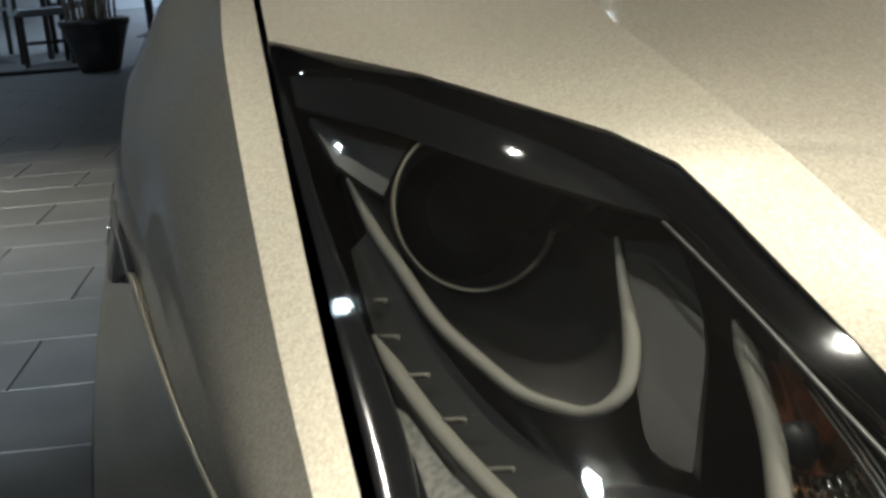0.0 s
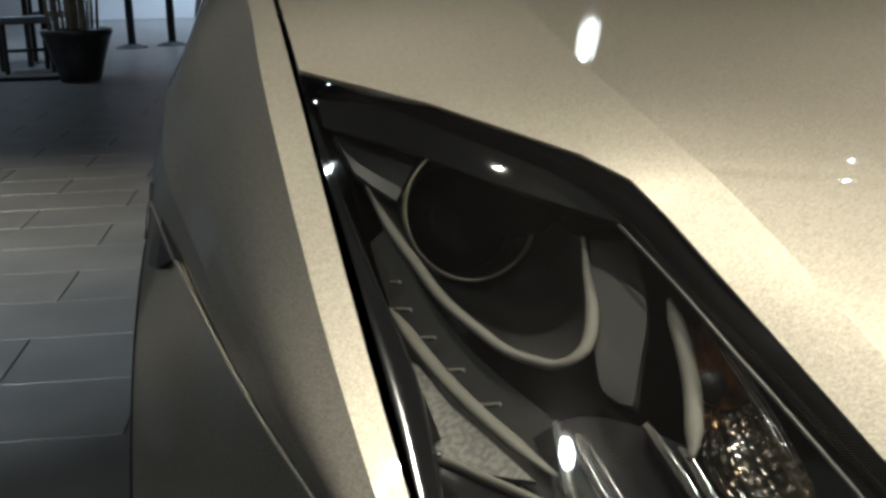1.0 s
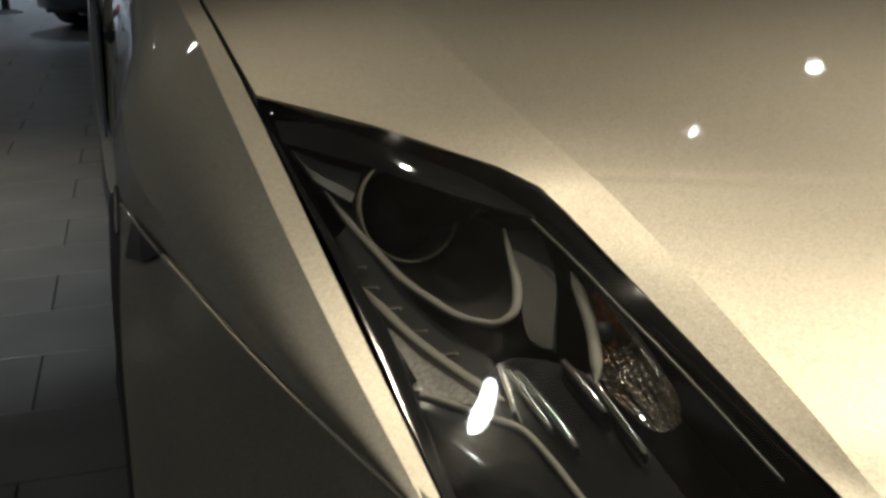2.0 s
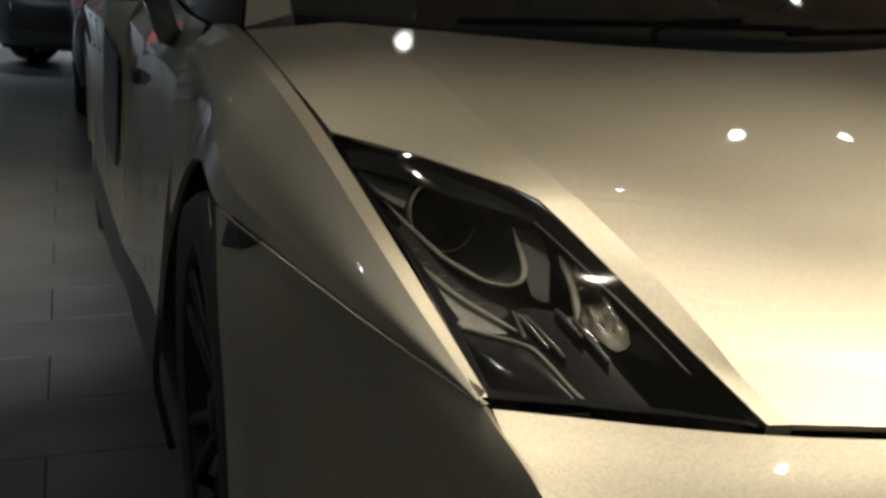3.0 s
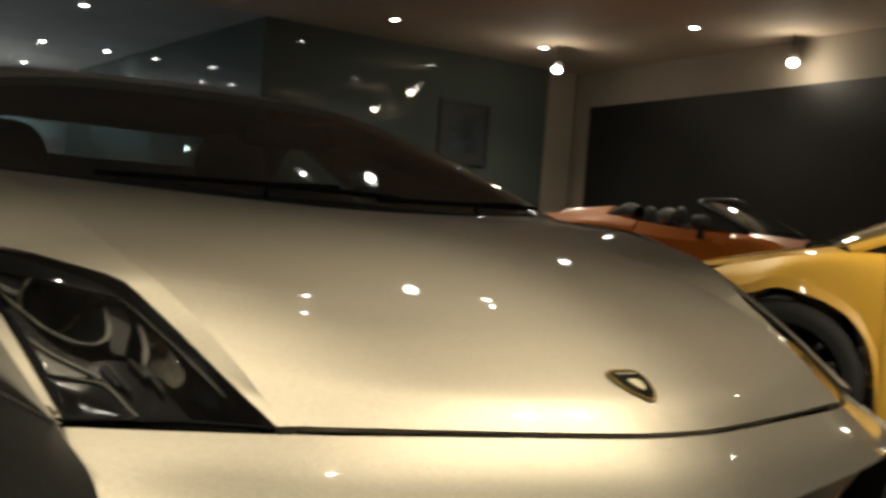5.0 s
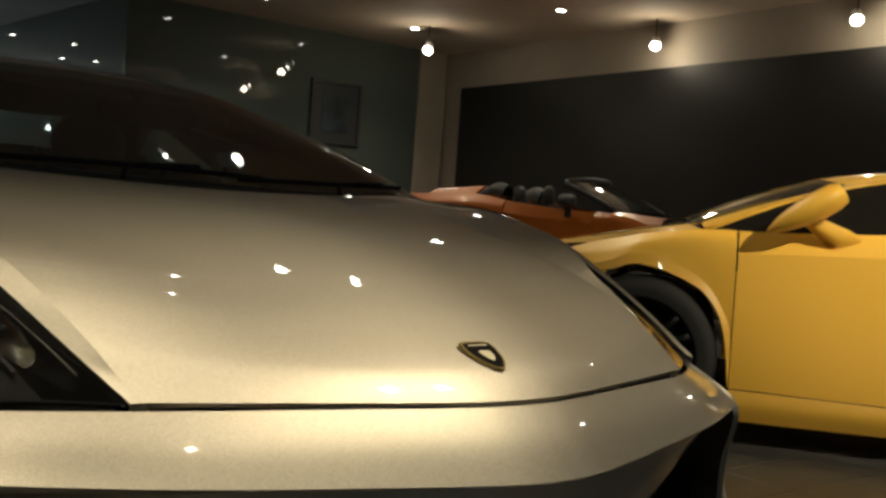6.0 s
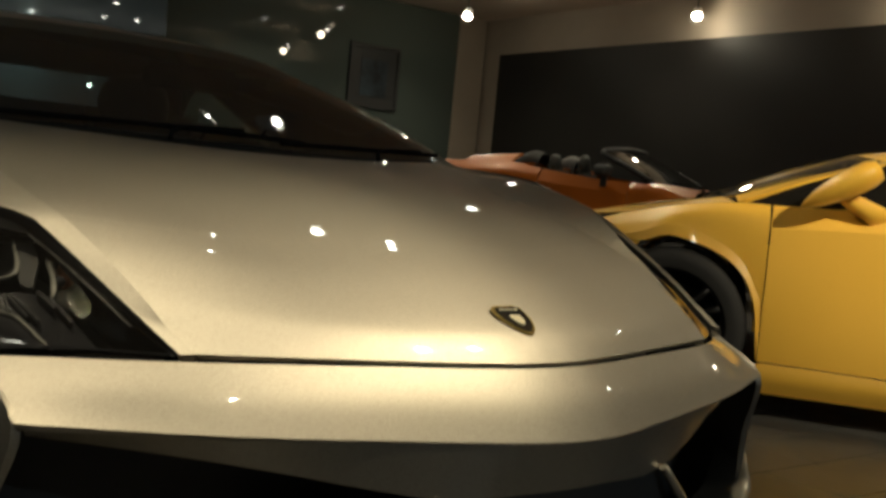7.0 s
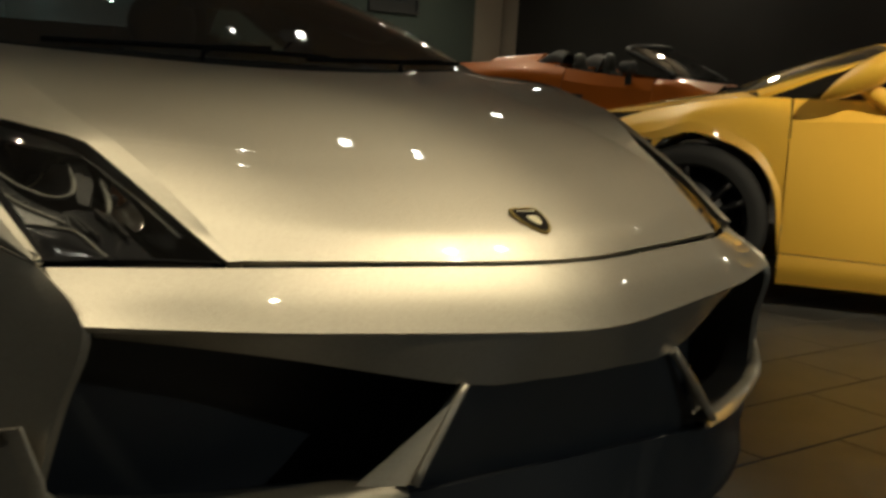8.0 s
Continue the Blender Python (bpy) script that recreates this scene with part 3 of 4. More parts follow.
    tray = [[(0, 0.045, 0.275), (0.33, 0.06, 0.275), (0.52, 0.14, 0.27), (0.69, 0.25, 0.275)], [(0, 0.3, 0.24), (0.35, 0.3, 0.24), (0.6, 0.34, 0.24), (0.7, 0.4, 0.24)]]
    part("tray", sheet(both(loft(tray, 10, 3)), 0.01), BLACK, bumper)
    part("intake_back", sheet(both(loft([[(0, 0.28, 0.14), (0.4, 0.30, 0.14), (0.70, 0.38, 0.14)], [(0, 0.20, 0.5), (0.4, 0.24, 0.52), (0.68, 0.33, 0.55)]], 8, 3)), 0.0, (0, -1, 0)), BLACK, bumper)
    part("underbody", box((1.3, 3.7, 0.05), (0, 2.25, 0.16), 0.01), BLACK, car)
    part("front_bay", box((1.16, 0.74, 0.32), (0, 0.80, 0.42), 0.02), BLACK, car)
    if badge:
        half = [(0.0, 0.033), (0.014, 0.034), (0.027, 0.030), (0.029, 0.016), (0.026, -0.004), (0.018, -0.022), (0.008, -0.034)]
        out = half + [(0.0, -0.038)] + [(-x, y) for x, y in reversed(half[1:])]
        place = Matrix.Translation((0, 0.130, 0.6465)) @ Matrix.Rotation(radians(24), 4, "X")
        sign = prism([(x, y, 0) for x, y in out], 0.003)
        bmesh.ops.transform(sign, matrix=place, verts=sign.verts)
        crest = part("badge", sign, BRASS, car, "small black and gold shield badge")
        inner = prism([(x * 0.86, y * 0.86, 0.003) for x, y in out], 0.0008)
        bmesh.ops.transform(inner, matrix=place, verts=inner.verts)
        part("field", inner, GLOSS_BLACK, crest)
        shape = joined(prism([(x * 0.36, y * 0.36 - 0.004, 0.0038) for x, y in out], 0.0012), prism([(-0.017, 0.023, 0.0038), (0.017, 0.023, 0.0038), (0.017, 0.0205, 0.0038), (-0.017, 0.0205, 0.0038)], 0.001))
        bmesh.ops.transform(shape, matrix=place, verts=shape.verts)
        part("emblem", shape, PALE_GOLD, crest, "pale gold emblem")
    hem = (0.360, 0.340, 0.295, 0.255, 0.33, 0.38) if badge else (0.235, 0.230, 0.225, 0.225, 0.27, 0.30)
    for s in (-1, 1):
        headlight(car, s)
        # side of the bumper, from the corner to the wheel arch
        side = [[(0.678, 0.300, 0.589), (0.686, 0.297, 0.590), (0.669, 0.176, 0.532), (0.690, 0.205, 0.42), (0.715, 0.225, 0.30), (0.735, 0.25, 0.19)],
                [(0.744, 0.490, 0.623), (0.757, 0.484, 0.622), (0.752, 0.45, 0.53), (0.768, 0.44, 0.42), (0.785, 0.43, 0.30), (0.80, 0.43, 0.18)],
                [(0.796, 0.674, 0.646), (0.809, 0.665, 0.645), (0.822, 0.63, 0.55), (0.828, 0.61, 0.44), (0.838, 0.60, 0.32), (0.842, 0.60, 0.17)],
                [(0.832, 0.825, 0.661), (0.846, 0.818, 0.660), (0.856, 0.735, 0.565), (0.858, 0.672, 0.46), (0.860, 0.630, 0.34), (0.862, 0.62, 0.16)]]
        part("bumper_side", joined(sheet(mirror(stations([q[:2] for q in side], 6, 1), s), 0.0, (0, 0, 1)), sheet(mirror(stations([q[1:] for q in side], 6, 5), s), 0.012, (s, 0, 0)), tube([(q[1][0] * s, q[1][1] - 0.002, q[1][2]) for q in side], 0.0022, 6, 24)), paint, bumper)
        marker = part("side_marker", prism([(0.810 * s, 0.677, 0.650), (0.828 * s, 0.755, 0.659), (0.8465 * s, 0.860, 0.666), (0.8485 * s, 0.816, 0.632), (0.843 * s, 0.768, 0.622), (0.829 * s, 0.715, 0.633)], 0.003, (s, -0.25, 0.2)), MARKER, bumper, "dark side marker lens")
        part("marker_edge", tube([(0.850 * s, 0.859, 0.667), (0.852 * s, 0.815, 0.632)], 0.0022, 6, 4), CHROME, marker, "bright edge")
        # strut of the intake, lower lip and outer corner
        part("strut", joined(tube([(0.209 * s, 0.010, 0.449), (0.252 * s, 0.0, 0.395), (0.300 * s, -0.008, 0.328)], 0.007, 6, 8),
                             prism([(0.226 * s, 0.010, 0.425), (0.302 * s, -0.004, 0.328), (0.345 * s, 0.060, 0.310)], 0.006, (s, 0.3, 0))), paint, bumper)
        lip = [[(0.722, 0.236, 0.400), (0.706, 0.205, 0.345), (0.680, 0.184, 0.308), (0.50, 0.100, 0.298), (0.302, 0.0, 0.326)],
               [(0.735, 0.262, 0.390), (0.722, 0.232, 0.330), (0.692, 0.192, 0.292), (0.505, 0.098, 0.284), (0.302, -0.004, 0.312)],
               [(0.735, 0.300, 0.380), (0.70, 0.29, 0.315), (0.665, 0.28, 0.288), (0.52, 0.22, 0.280), (0.34, 0.12, 0.30)]]
        part("lower_lip", sheet(mirror(loft([lip[2], lip[0], lip[1]], 24, 6), s), 0.008, (0, -1, 0.3)), paint, bumper)
        # front wing: a narrow flat strip along the top, a hard crease, then the flank
        wing = [[(0.680, 0.299, 0.596), (0.690, 0.294, 0.597), (0.692, 0.294, 0.596), (0.691, 0.296, 0.595), (0.688, 0.298, 0.594)],
                [(0.7035, 0.470, 0.673), (0.7205, 0.468, 0.671), (0.744, 0.470, 0.650), (0.753, 0.478, 0.635), (0.757, 0.482, 0.626)],
                [(0.7265, 0.692, 0.755), (0.7485, 0.691, 0.7575), (0.786, 0.690, 0.711), (0.803, 0.675, 0.667), (0.808, 0.672, 0.649)],
                [(0.7405, 0.850, 0.800), (0.7605, 0.850, 0.799), (0.807, 0.840, 0.750), (0.832, 0.800, 0.697), (0.845, 0.820, 0.665)],
                [(0.749, 0.955, 0.826), (0.770, 0.955, 0.825), (0.814, 0.955, 0.788), (0.838, 0.955, 0.742), (0.851, 0.955, 0.698)],
                [(0.756, 1.120, 0.851), (0.777, 1.120, 0.850), (0.824, 1.150, 0.805), (0.842, 1.192, 0.658), (0.856, 1.175, 0.625)],
                [(0.756, 1.230, 0.860), (0.780, 1.230, 0.857), (0.834, 1.255, 0.785), (0.862, 1.304, 0.500), (0.878, 1.285, 0.482)],
                [(0.758, 1.318, 0.862), (0.784, 1.318, 0.858), (0.842, 1.322, 0.770), (0.872, 1.325, 0.40), (0.887, 1.325, hem[0])]]
        if s > 0:
            wing = [[(x, y, z + rise(y) * (1.0, 1.0, 0.7, 0.2, 0.0)[k]) for k, (x, y, z) in enumerate(w)] for w in wing]
        strip = stations([w[:2] for w in wing], 6, 3)
        flank = stations([w[1:4] for w in wing], 6, 6)
        ledge = stations([w[3:] for w in wing], 6, 3)
        part("front_wing", joined(sheet(mirror(strip, s), 0.0, (s * 0.2, 0, 1)), sheet(mirror(flank, s), 0.0, (s, 0, 0.4)), sheet(mirror(ledge, s), 0.010, (s, 0, 0.4))), paint, car)
        ring = [[Vector((xx * s, 3.54 + rr * math.cos(radians(-10 + 8.3 * k)), 0.34 + rr * math.sin(radians(-10 + 8.3 * k)))) for k in range(25)] for rr, xx in ((0.374, 0.932), (0.378, 0.955), (0.408, 0.953), (0.42, 0.93))]
        part("arch_flare", sheet(ring, 0.0, (s, 0, 0)), paint, car)
        for y, rr, inner, outer_x in ((0.955, 0.336, 0.56, 0.80), (3.54, 0.365, 0.60, 0.915)):
            part("arch_liner", sheet([[Vector((x * s, y + rr * math.cos(radians(-8 + 8.2 * k)), 0.33 + rr * math.sin(radians(-8 + 8.2 * k)))) for k in range(25)] for x in (inner, 0.5 * (inner + outer_x), outer_x)], 0.0, (0, 0, -1)), WIPER, car)
        wheel(car, 0.752, 0.955, 0.325, 0.225, s)
        wheel(car, 0.80, 3.54, 0.335, 0.29, s)
        door_rows = [[(0.794, 1.3285, 0.858), (0.842, 1.3285, 0.767), (0.871, 1.3285, 0.52), (0.888, 1.3285, hem[0])],
                     [(0.798, 1.60, 0.866), (0.848, 1.60, 0.780), (0.864, 1.60, 0.52), (0.892, 1.60, hem[1])],
                     [(0.790, 1.95, 0.885), (0.854, 1.95, 0.792), (0.866, 1.95, 0.50), (0.898, 1.95, hem[2])],
                     [(0.775, 2.28, 0.912), (0.866, 2.28, 0.815), (0.882, 2.28, 0.55), (0.905, 2.28, hem[3])]]
        door = part("door", joined(sheet(mirror(stations([d[:2] for d in door_rows], 6, 3), s), 0.0, (s, 0, 1)), sheet(mirror(stations([d[1:] for d in door_rows], 6, 6), s), 0.015, (s, 0, 0))), paint, car)
        part("handle", box((0.02, 0.16, 0.03), (0.868 * s, 2.12, 0.70), 0.006), BLACK, door)
        quarter = [[(0.775, 2.288, 0.914), (0.867, 2.288, 0.817), (0.884, 2.288, 0.55), (0.905, 2.288, hem[3])],
                   [(0.745, 2.70, 0.955), (0.90, 2.70, 0.845), (0.925, 2.70, 0.60), (0.935, 2.70, hem[4])],
                   [(0.740, 3.10, 0.940), (0.925, 3.10, 0.84), (0.945, 3.12, 0.66), (0.95, 3.15, hem[5])],
                   [(0.740, 3.54, 0.915), (0.935, 3.54, 0.825), (0.955, 3.54, 0.76), (0.958, 3.54, 0.715)],
                   [(0.730, 3.93, 0.880), (0.915, 3.93, 0.80), (0.94, 3.92, 0.65), (0.945, 3.92, 0.32)],
                   [(0.680, 4.28, 0.800), (0.82, 4.28, 0.74), (0.85, 4.28, 0.58), (0.86, 4.28, 0.32)]]
        part("rear_wing_panel", sheet(mirror(stations(quarter, 6, 6), s), 0.015, (s, 0, 0)), paint, car)
        part("side_intake", prism([(0.893 * s, 2.34, 0.72), (0.912 * s, 2.62, 0.78), (0.925 * s, 2.60, 0.50), (0.905 * s, 2.38, 0.44)], 0.006, (s, 0, 0)), BLACK, car, "black side air intake")
        along = ((0.886, 1.328), (0.888, 1.60), (0.894, 1.95), (0.901, 2.29), (0.930, 2.70), (0.945, 3.15))
        sill = [[(x + out, y, h - 0.004 + (0.11 - h) * fall) for (x, y), h in zip(along, hem)] for out, fall in ((0.0, 0.0), (0.012, 0.45), (-0.012, 1.0))]
        # champagne car: black colour stands in for shade on a body-coloured sill
        part("sill", sheet(mirror(loft(sill, 24, 6), s), 0.012, (s, 0, 0)), BLACK if badge else paint, car)
        # mirror
        if s in mirrors:
            if pod:
                arm = part("mirror_arm", prism([(0.862 * s, 1.53, 0.955), (0.884 * s, 1.53, 0.90), (0.852 * s, 1.55, 0.812), (0.800 * s, 1.56, 0.796), (0.826 * s, 1.55, 0.862), (0.845 * s, 1.54, 0.93)], 0.06, (0, 1, 0)), pod, car)
                rings = []
                for x, z, tall, deep in ((0.846, 0.932, 0.004, 0.01), (0.849, 0.932, 0.036, 0.055), (0.858, 0.932, 0.046, 0.068), (0.900, 0.934, 0.049, 0.075), (0.950, 0.934, 0.047, 0.074), (0.990, 0.932, 0.041, 0.068), (1.014, 0.930, 0.034, 0.060), (1.028, 0.928, 0.025, 0.046), (1.034, 0.926, 0.013, 0.028), (1.036, 0.926, 0.002, 0.006)):
                    turns = [2 * math.pi * k / 32 for k in range(33)]
                    rings.append([Vector((x * s, 1.555 + deep * math.copysign(abs(math.cos(a)) ** 0.6, math.cos(a)), z + tall * math.copysign(abs(math.sin(a)) ** 0.6, math.sin(a)))) for a in turns])
                shell = sheet(rings, 0.0, (s, 0, 0))
                bmesh.ops.remove_doubles(shell, verts=shell.verts, dist=0.0004)
                bmesh.ops.recalc_face_normals(shell, faces=shell.faces)
                part("mirror_shell", shell, pod, arm)
        if s in mirrors and not pod:
            arm = part("mirror_arm", sheet(loft([[(0.800 * s, 1.64, 0.842), (0.842 * s, 1.60, 0.870), (0.890 * s, 1.54, 0.915)], [(0.828 * s, 1.70, 0.815), (0.872 * s, 1.68, 0.842), (0.915 * s, 1.58, 0.905)], [(0.806 * s, 1.80, 0.850), (0.850 * s, 1.75, 0.880), (0.900 * s, 1.62, 0.930)], [(0.795 * s, 1.72, 0.862), (0.835 * s, 1.68, 0.895), (0.885 * s, 1.58, 0.935)], [(0.800 * s, 1.64, 0.842), (0.842 * s, 1.60, 0.870), (0.890 * s, 1.54, 0.915)]], 8, 16), 0.0, (s, 0, 0)), paint, car)
            egg = [(0.0, -0.165), (0.022, -0.148), (0.052, -0.105), (0.076, -0.045), (0.086, 0.020), (0.083, 0.070), (0.066, 0.100), (0.050, 0.104), (0.0, 0.094)]
            shell = lathe(egg, 32, Matrix.Translation((0.940 * s, 1.590, 0.965)) @ Matrix.Rotation(radians(32), 4, "X") @ Matrix.Rotation(radians(-6 * s), 4, "Y") @ Matrix.Diagonal((1.05, 1.20, 0.66, 1)) @ Matrix.Rotation(radians(-90), 4, "X"))
            part("mirror_shell", shell, paint, arm)
        if not roadster:
            pillar = loft([[(0.682, 1.175, 0.884), (0.642, 1.45, 0.985), (0.575, 1.745, 1.078), (0.560, 2.1, 1.135), (0.55, 2.5, 1.11), (0.62, 2.85, 0.965)],
                           [(0.752, 1.19, 0.862), (0.690, 1.51, 0.992), (0.628, 1.83, 1.085), (0.605, 2.1, 1.112), (0.605, 2.45, 1.075), (0.70, 2.80, 0.95)]], 30, 3)
            part("pillar", sheet(mirror(pillar, s), 0.02, (s, 0, 0.6)), paint, car)
            side_glass = loft([[(0.752, 1.23, 0.860), (0.692, 1.53, 0.990), (0.632, 1.84, 1.080), (0.609, 2.1, 1.104), (0.61, 2.42, 1.065)],
                               [(0.780, 1.335, 0.858), (0.788, 1.58, 0.868), (0.782, 1.85, 0.88), (0.775, 2.05, 0.892), (0.768, 2.27, 0.91)]], 14, 3)
            part("side_window", sheet(mirror(side_glass, s), 0.004, (s, 0, 0.3)), DARK_WINDOW, car, "dark side window")
        seat = part("seat", joined(box((0.46, 0.5, 0.16), (0.34 * s, 1.95, 0.36), 0.05), box((0.44, 0.14, 0.62), (0.34 * s, 2.28, 0.66), 0.06, Matrix.Rotation(radians(-18), 4, "X"))), LEATHER, car, "black leather seat")
        part("headrest", lathe([(0.0, -0.09), (0.085, -0.085), (0.115, -0.05), (0.12, 0.0), (0.108, 0.045), (0.075, 0.078), (0.035, 0.089), (0.0, 0.091)], 28, Matrix.Translation((0.34 * s, 2.37, 0.955 if s < 0 else 0.985)) @ Matrix.Diagonal((1, 0.4, 1, 1))), LEATHER, seat)
    # cowl, dashboard and screen
    part("cowl", sheet(both(loft([[(0, 0.86, 0.828), (0.32, 0.935, 0.838), (0.62, 1.11, 0.856), (0.70, 1.19, 0.862)], [(0, 0.98, 0.850), (0.32, 1.02, 0.856), (0.60, 1.13, 0.870), (0.68, 1.20, 0.874)], [(0, 1.10, 0.868), (0.32, 1.13, 0.872), (0.58, 1.22, 0.885), (0.66, 1.28, 0.89)]], 14, 3)), 0.01), WIPER, car, "matt black cowl")
    part("dashboard", box((1.25, 0.5, 0.16), (0, 1.42, 0.77), 0.05), LEATHER, car)
    screen_base = [(0, 0.985, 0.862), (0.33, 1.022, 0.866), (0.60, 1.125, 0.879), (0.678, 1.178, 0.884)]
    header = [(0, 1.62, 1.118), (0.30, 1.645, 1.112), (0.47, 1.69, 1.096), (0.573, 1.745, 1.079)]
    belly = [(0, 1.30, 1.003), (0.31, 1.33, 1.002), (0.55, 1.40, 0.993), (0.640, 1.455, 0.986)]
    part("windscreen", sheet(both(loft([screen_base, belly, header], 16, 8)), 0.0, (0, -1, 1)), DARK_WINDOW if roadster else WINDOW, car, "raked windscreen").visible_shadow = False
    for a, b, c in (((-0.45, 1.06, 0.884), (-0.12, 1.015, 0.888), (0.16, 1.01, 0.884)), ((0.10, 1.0, 0.878), (0.38, 1.035, 0.886), (0.60, 1.11, 0.892))):
        wiper = part("wiper", tube([a, b, c], 0.005, 6, 12, 1.2), WIPER, car, "black wiper blade")
        part("wiper_arm", tube([((a[0] + c[0]) / 2, 1.0, 0.862), b, ((b[0] + c[0]) / 2, b[1], b[2] + 0.008)], 0.005, 6, 8), WIPER, wiper)
    if not roadster:
        roof = [header, [(0, 1.85, 1.155), (0.29, 1.86, 1.149), (0.48, 1.88, 1.134), (0.566, 1.92, 1.115)], [(0, 2.1, 1.168), (0.3, 2.1, 1.162), (0.49, 2.1, 1.150), (0.560, 2.1, 1.135)], [(0, 2.5, 1.152), (0.3, 2.5, 1.146), (0.48, 2.5, 1.13), (0.552, 2.5, 1.11)]]
        part("roof", sheet(both(loft(roof, 14, 12)), 0.02), paint, car)
        part("rear_window", box((0.76, 0.006, 0.10), (0, 2.462, 1.012)), REAR_GLASS, car, "small upright rear window").visible_shadow = False
        part("engine_cover", sheet(both(loft([[(0, 2.49, 0.948), (0.3, 2.49, 0.946), (0.56, 2.49, 0.94)], [(0, 3.25, 0.935), (0.3, 3.25, 0.935), (0.6, 3.22, 0.93)]], 8, 4)), 0.01), BLACK, car, "black engine cover")
        part("bulkhead", joined(box((1.16, 0.05, 0.76), (0, 2.46, 0.582), 0.006), box((1.06, 0.05, 0.085), (0, 2.46, 1.104), 0.006), box((0.15, 0.05, 0.10), (-0.455, 2.46, 1.012), 0.004), box((0.15, 0.05, 0.10), (0.455, 2.46, 1.012), 0.004), *[prism([(0.381 * i, 2.436, 1.012 + 0.051 * j), (0.330 * i, 2.436, 1.012 + 0.051 * j), (0.352 * i, 2.436, 1.012 + 0.034 * j), (0.381 * i, 2.436, 1.012 + 0.005 * j)], 0.048, (0, 1, 0)) for i in (-1, 1) for j in (-1, 1)]), BLACK, car)
        part("cabin_mirror", joined(box((0.25, 0.035, 0.065), (0.20, 1.66, 1.035), 0.014, Matrix.Rotation(radians(-14), 4, "Z")), tube([(0.20, 1.66, 1.05), (0.17, 1.70, 1.10)], 0.012, 8, 4)), WIPER, car)
    else:
        part("screen_frame", tube([(-0.682, 1.175, 0.886), (-0.642, 1.45, 0.985), (-0.573, 1.745, 1.080), (-0.28, 1.65, 1.116), (0, 1.625, 1.122), (0.28, 1.65, 1.116), (0.573, 1.745, 1.080), (0.642, 1.45, 0.985), (0.682, 1.175, 0.886)], 0.022, 8, 60), BLACK, car, "black windscreen frame")
        part("bulkhead", box((1.35, 0.1, 0.62), (0, 2.55, 0.60), 0.03), BLACK, car)
        for x in (-0.42, 0.42):
            part("scoop", sheet(loft([[(x - 0.16, 2.75, 0.955), (x, 2.72, 1.03), (x + 0.16, 2.75, 0.955)], [(x - 0.18, 3.3, 0.94), (x, 3.3, 0.985), (x + 0.18, 3.3, 0.94)]], 8, 4), 0.02), paint, car)
            part("scoop_mouth", prism([(x - 0.13, 2.74, 0.955), (x, 2.715, 1.015), (x + 0.13, 2.74, 0.955)], 0.01, (0, -1, 0)), BLACK, car)
            hump = [[(x - 0.15, 2.46, 0.90), (x - 0.13, 2.45, 1.00), (x, 2.45, 1.045), (x + 0.13, 2.45, 1.00), (x + 0.15, 2.46, 0.90)], [(x - 0.15, 2.60, 0.90), (x - 0.12, 2.58, 1.02), (x, 2.58, 1.06), (x + 0.12, 2.58, 1.02), (x + 0.15, 2.60, 0.90)], [(x - 0.15, 2.78, 0.90), (x - 0.12, 2.76, 0.955), (x, 2.76, 0.98), (x + 0.12, 2.76, 0.955), (x + 0.15, 2.78, 0.90)]]
            part("roll_hoop", sheet(loft(hump, 14, 8), 0.02), BLACK, car, "black padded roll hoop")
    deck = [[(0, 2.5 if roadster else 3.26, 0.93 if roadster else 0.942), (0.35, 2.5 if roadster else 3.24, 0.95 if roadster else 0.94), (0.70, 2.45 if roadster else 2.85, 0.95)],
            [(0, 3.5, 0.945), (0.4, 3.5, 0.94), (0.735, 3.5, 0.917)], [(0, 4.0, 0.90), (0.4, 4.0, 0.895), (0.725, 3.95, 0.877)], [(0, 4.32, 0.82), (0.4, 4.31, 0.815), (0.678, 4.28, 0.80)]]
    part("rear_deck", sheet(both(loft(deck, 10, 12)), 0.015), paint, car)
    part("tail", sheet(both(loft([[(0, 4.325, 0.815), (0.4, 4.315, 0.81), (0.68, 4.285, 0.795), (0.82, 4.28, 0.735)], [(0, 4.33, 0.55), (0.4, 4.33, 0.55), (0.75, 4.29, 0.55), (0.855, 4.28, 0.55)], [(0, 4.28, 0.25), (0.4, 4.28, 0.25), (0.75, 4.28, 0.25), (0.86, 4.28, 0.32)]], 10, 6)), 0.015, (0, 1, 0)), paint, car)
    return car


sports_car(pose(0, 0, 0), CHAMPAGNE, "champagne metallic sports car with black headlights on the showroom floor", mirrors=(-1,), pod=DARK_POD)
sports_car(pose(2.582, 3.129, 0, 0, 0, 215.8), YELLOW, "bright yellow sports car coupe parked beside the champagne car", badge=False)
sports_car(pose(6.95, 4.28, 0, 0, 0, 18) @ Matrix.Diagonal((0.9, 0.9, 1.12, 1)), ORANGE, "orange open-top sports car parked before the black board", roadster=True, badge=False, mirrors=(-1,), pod=BLACK)

# ---- ceiling lamps ----
BULB = glow("bulb", (1.0, 0.93, 0.80), 60.0)
FITTING = material("white_fitting", (0.6, 0.6, 0.58), 0.4)


def downlight(x, y, power, color):
    d = tagged(new("downlight"), "small round recessed ceiling downlight, lit", "ceiling light", "ceiling downlights")
    d.location = (x, y, CEIL)
    part("trim", lathe([(0.070, -0.001), (0.070, -0.012), (0.052, -0.012), (0.049, 0.0)], 24), FITTING, d)
    part("diffuser", lathe([(0.049, -0.006), (0.0, -0.006)], 24), BULB, d)
    lamp("downlight_lamp", "SPOT", Matrix.Translation((x, y, CEIL - 0.03)), power, color, 0.06, 120, 0.8)


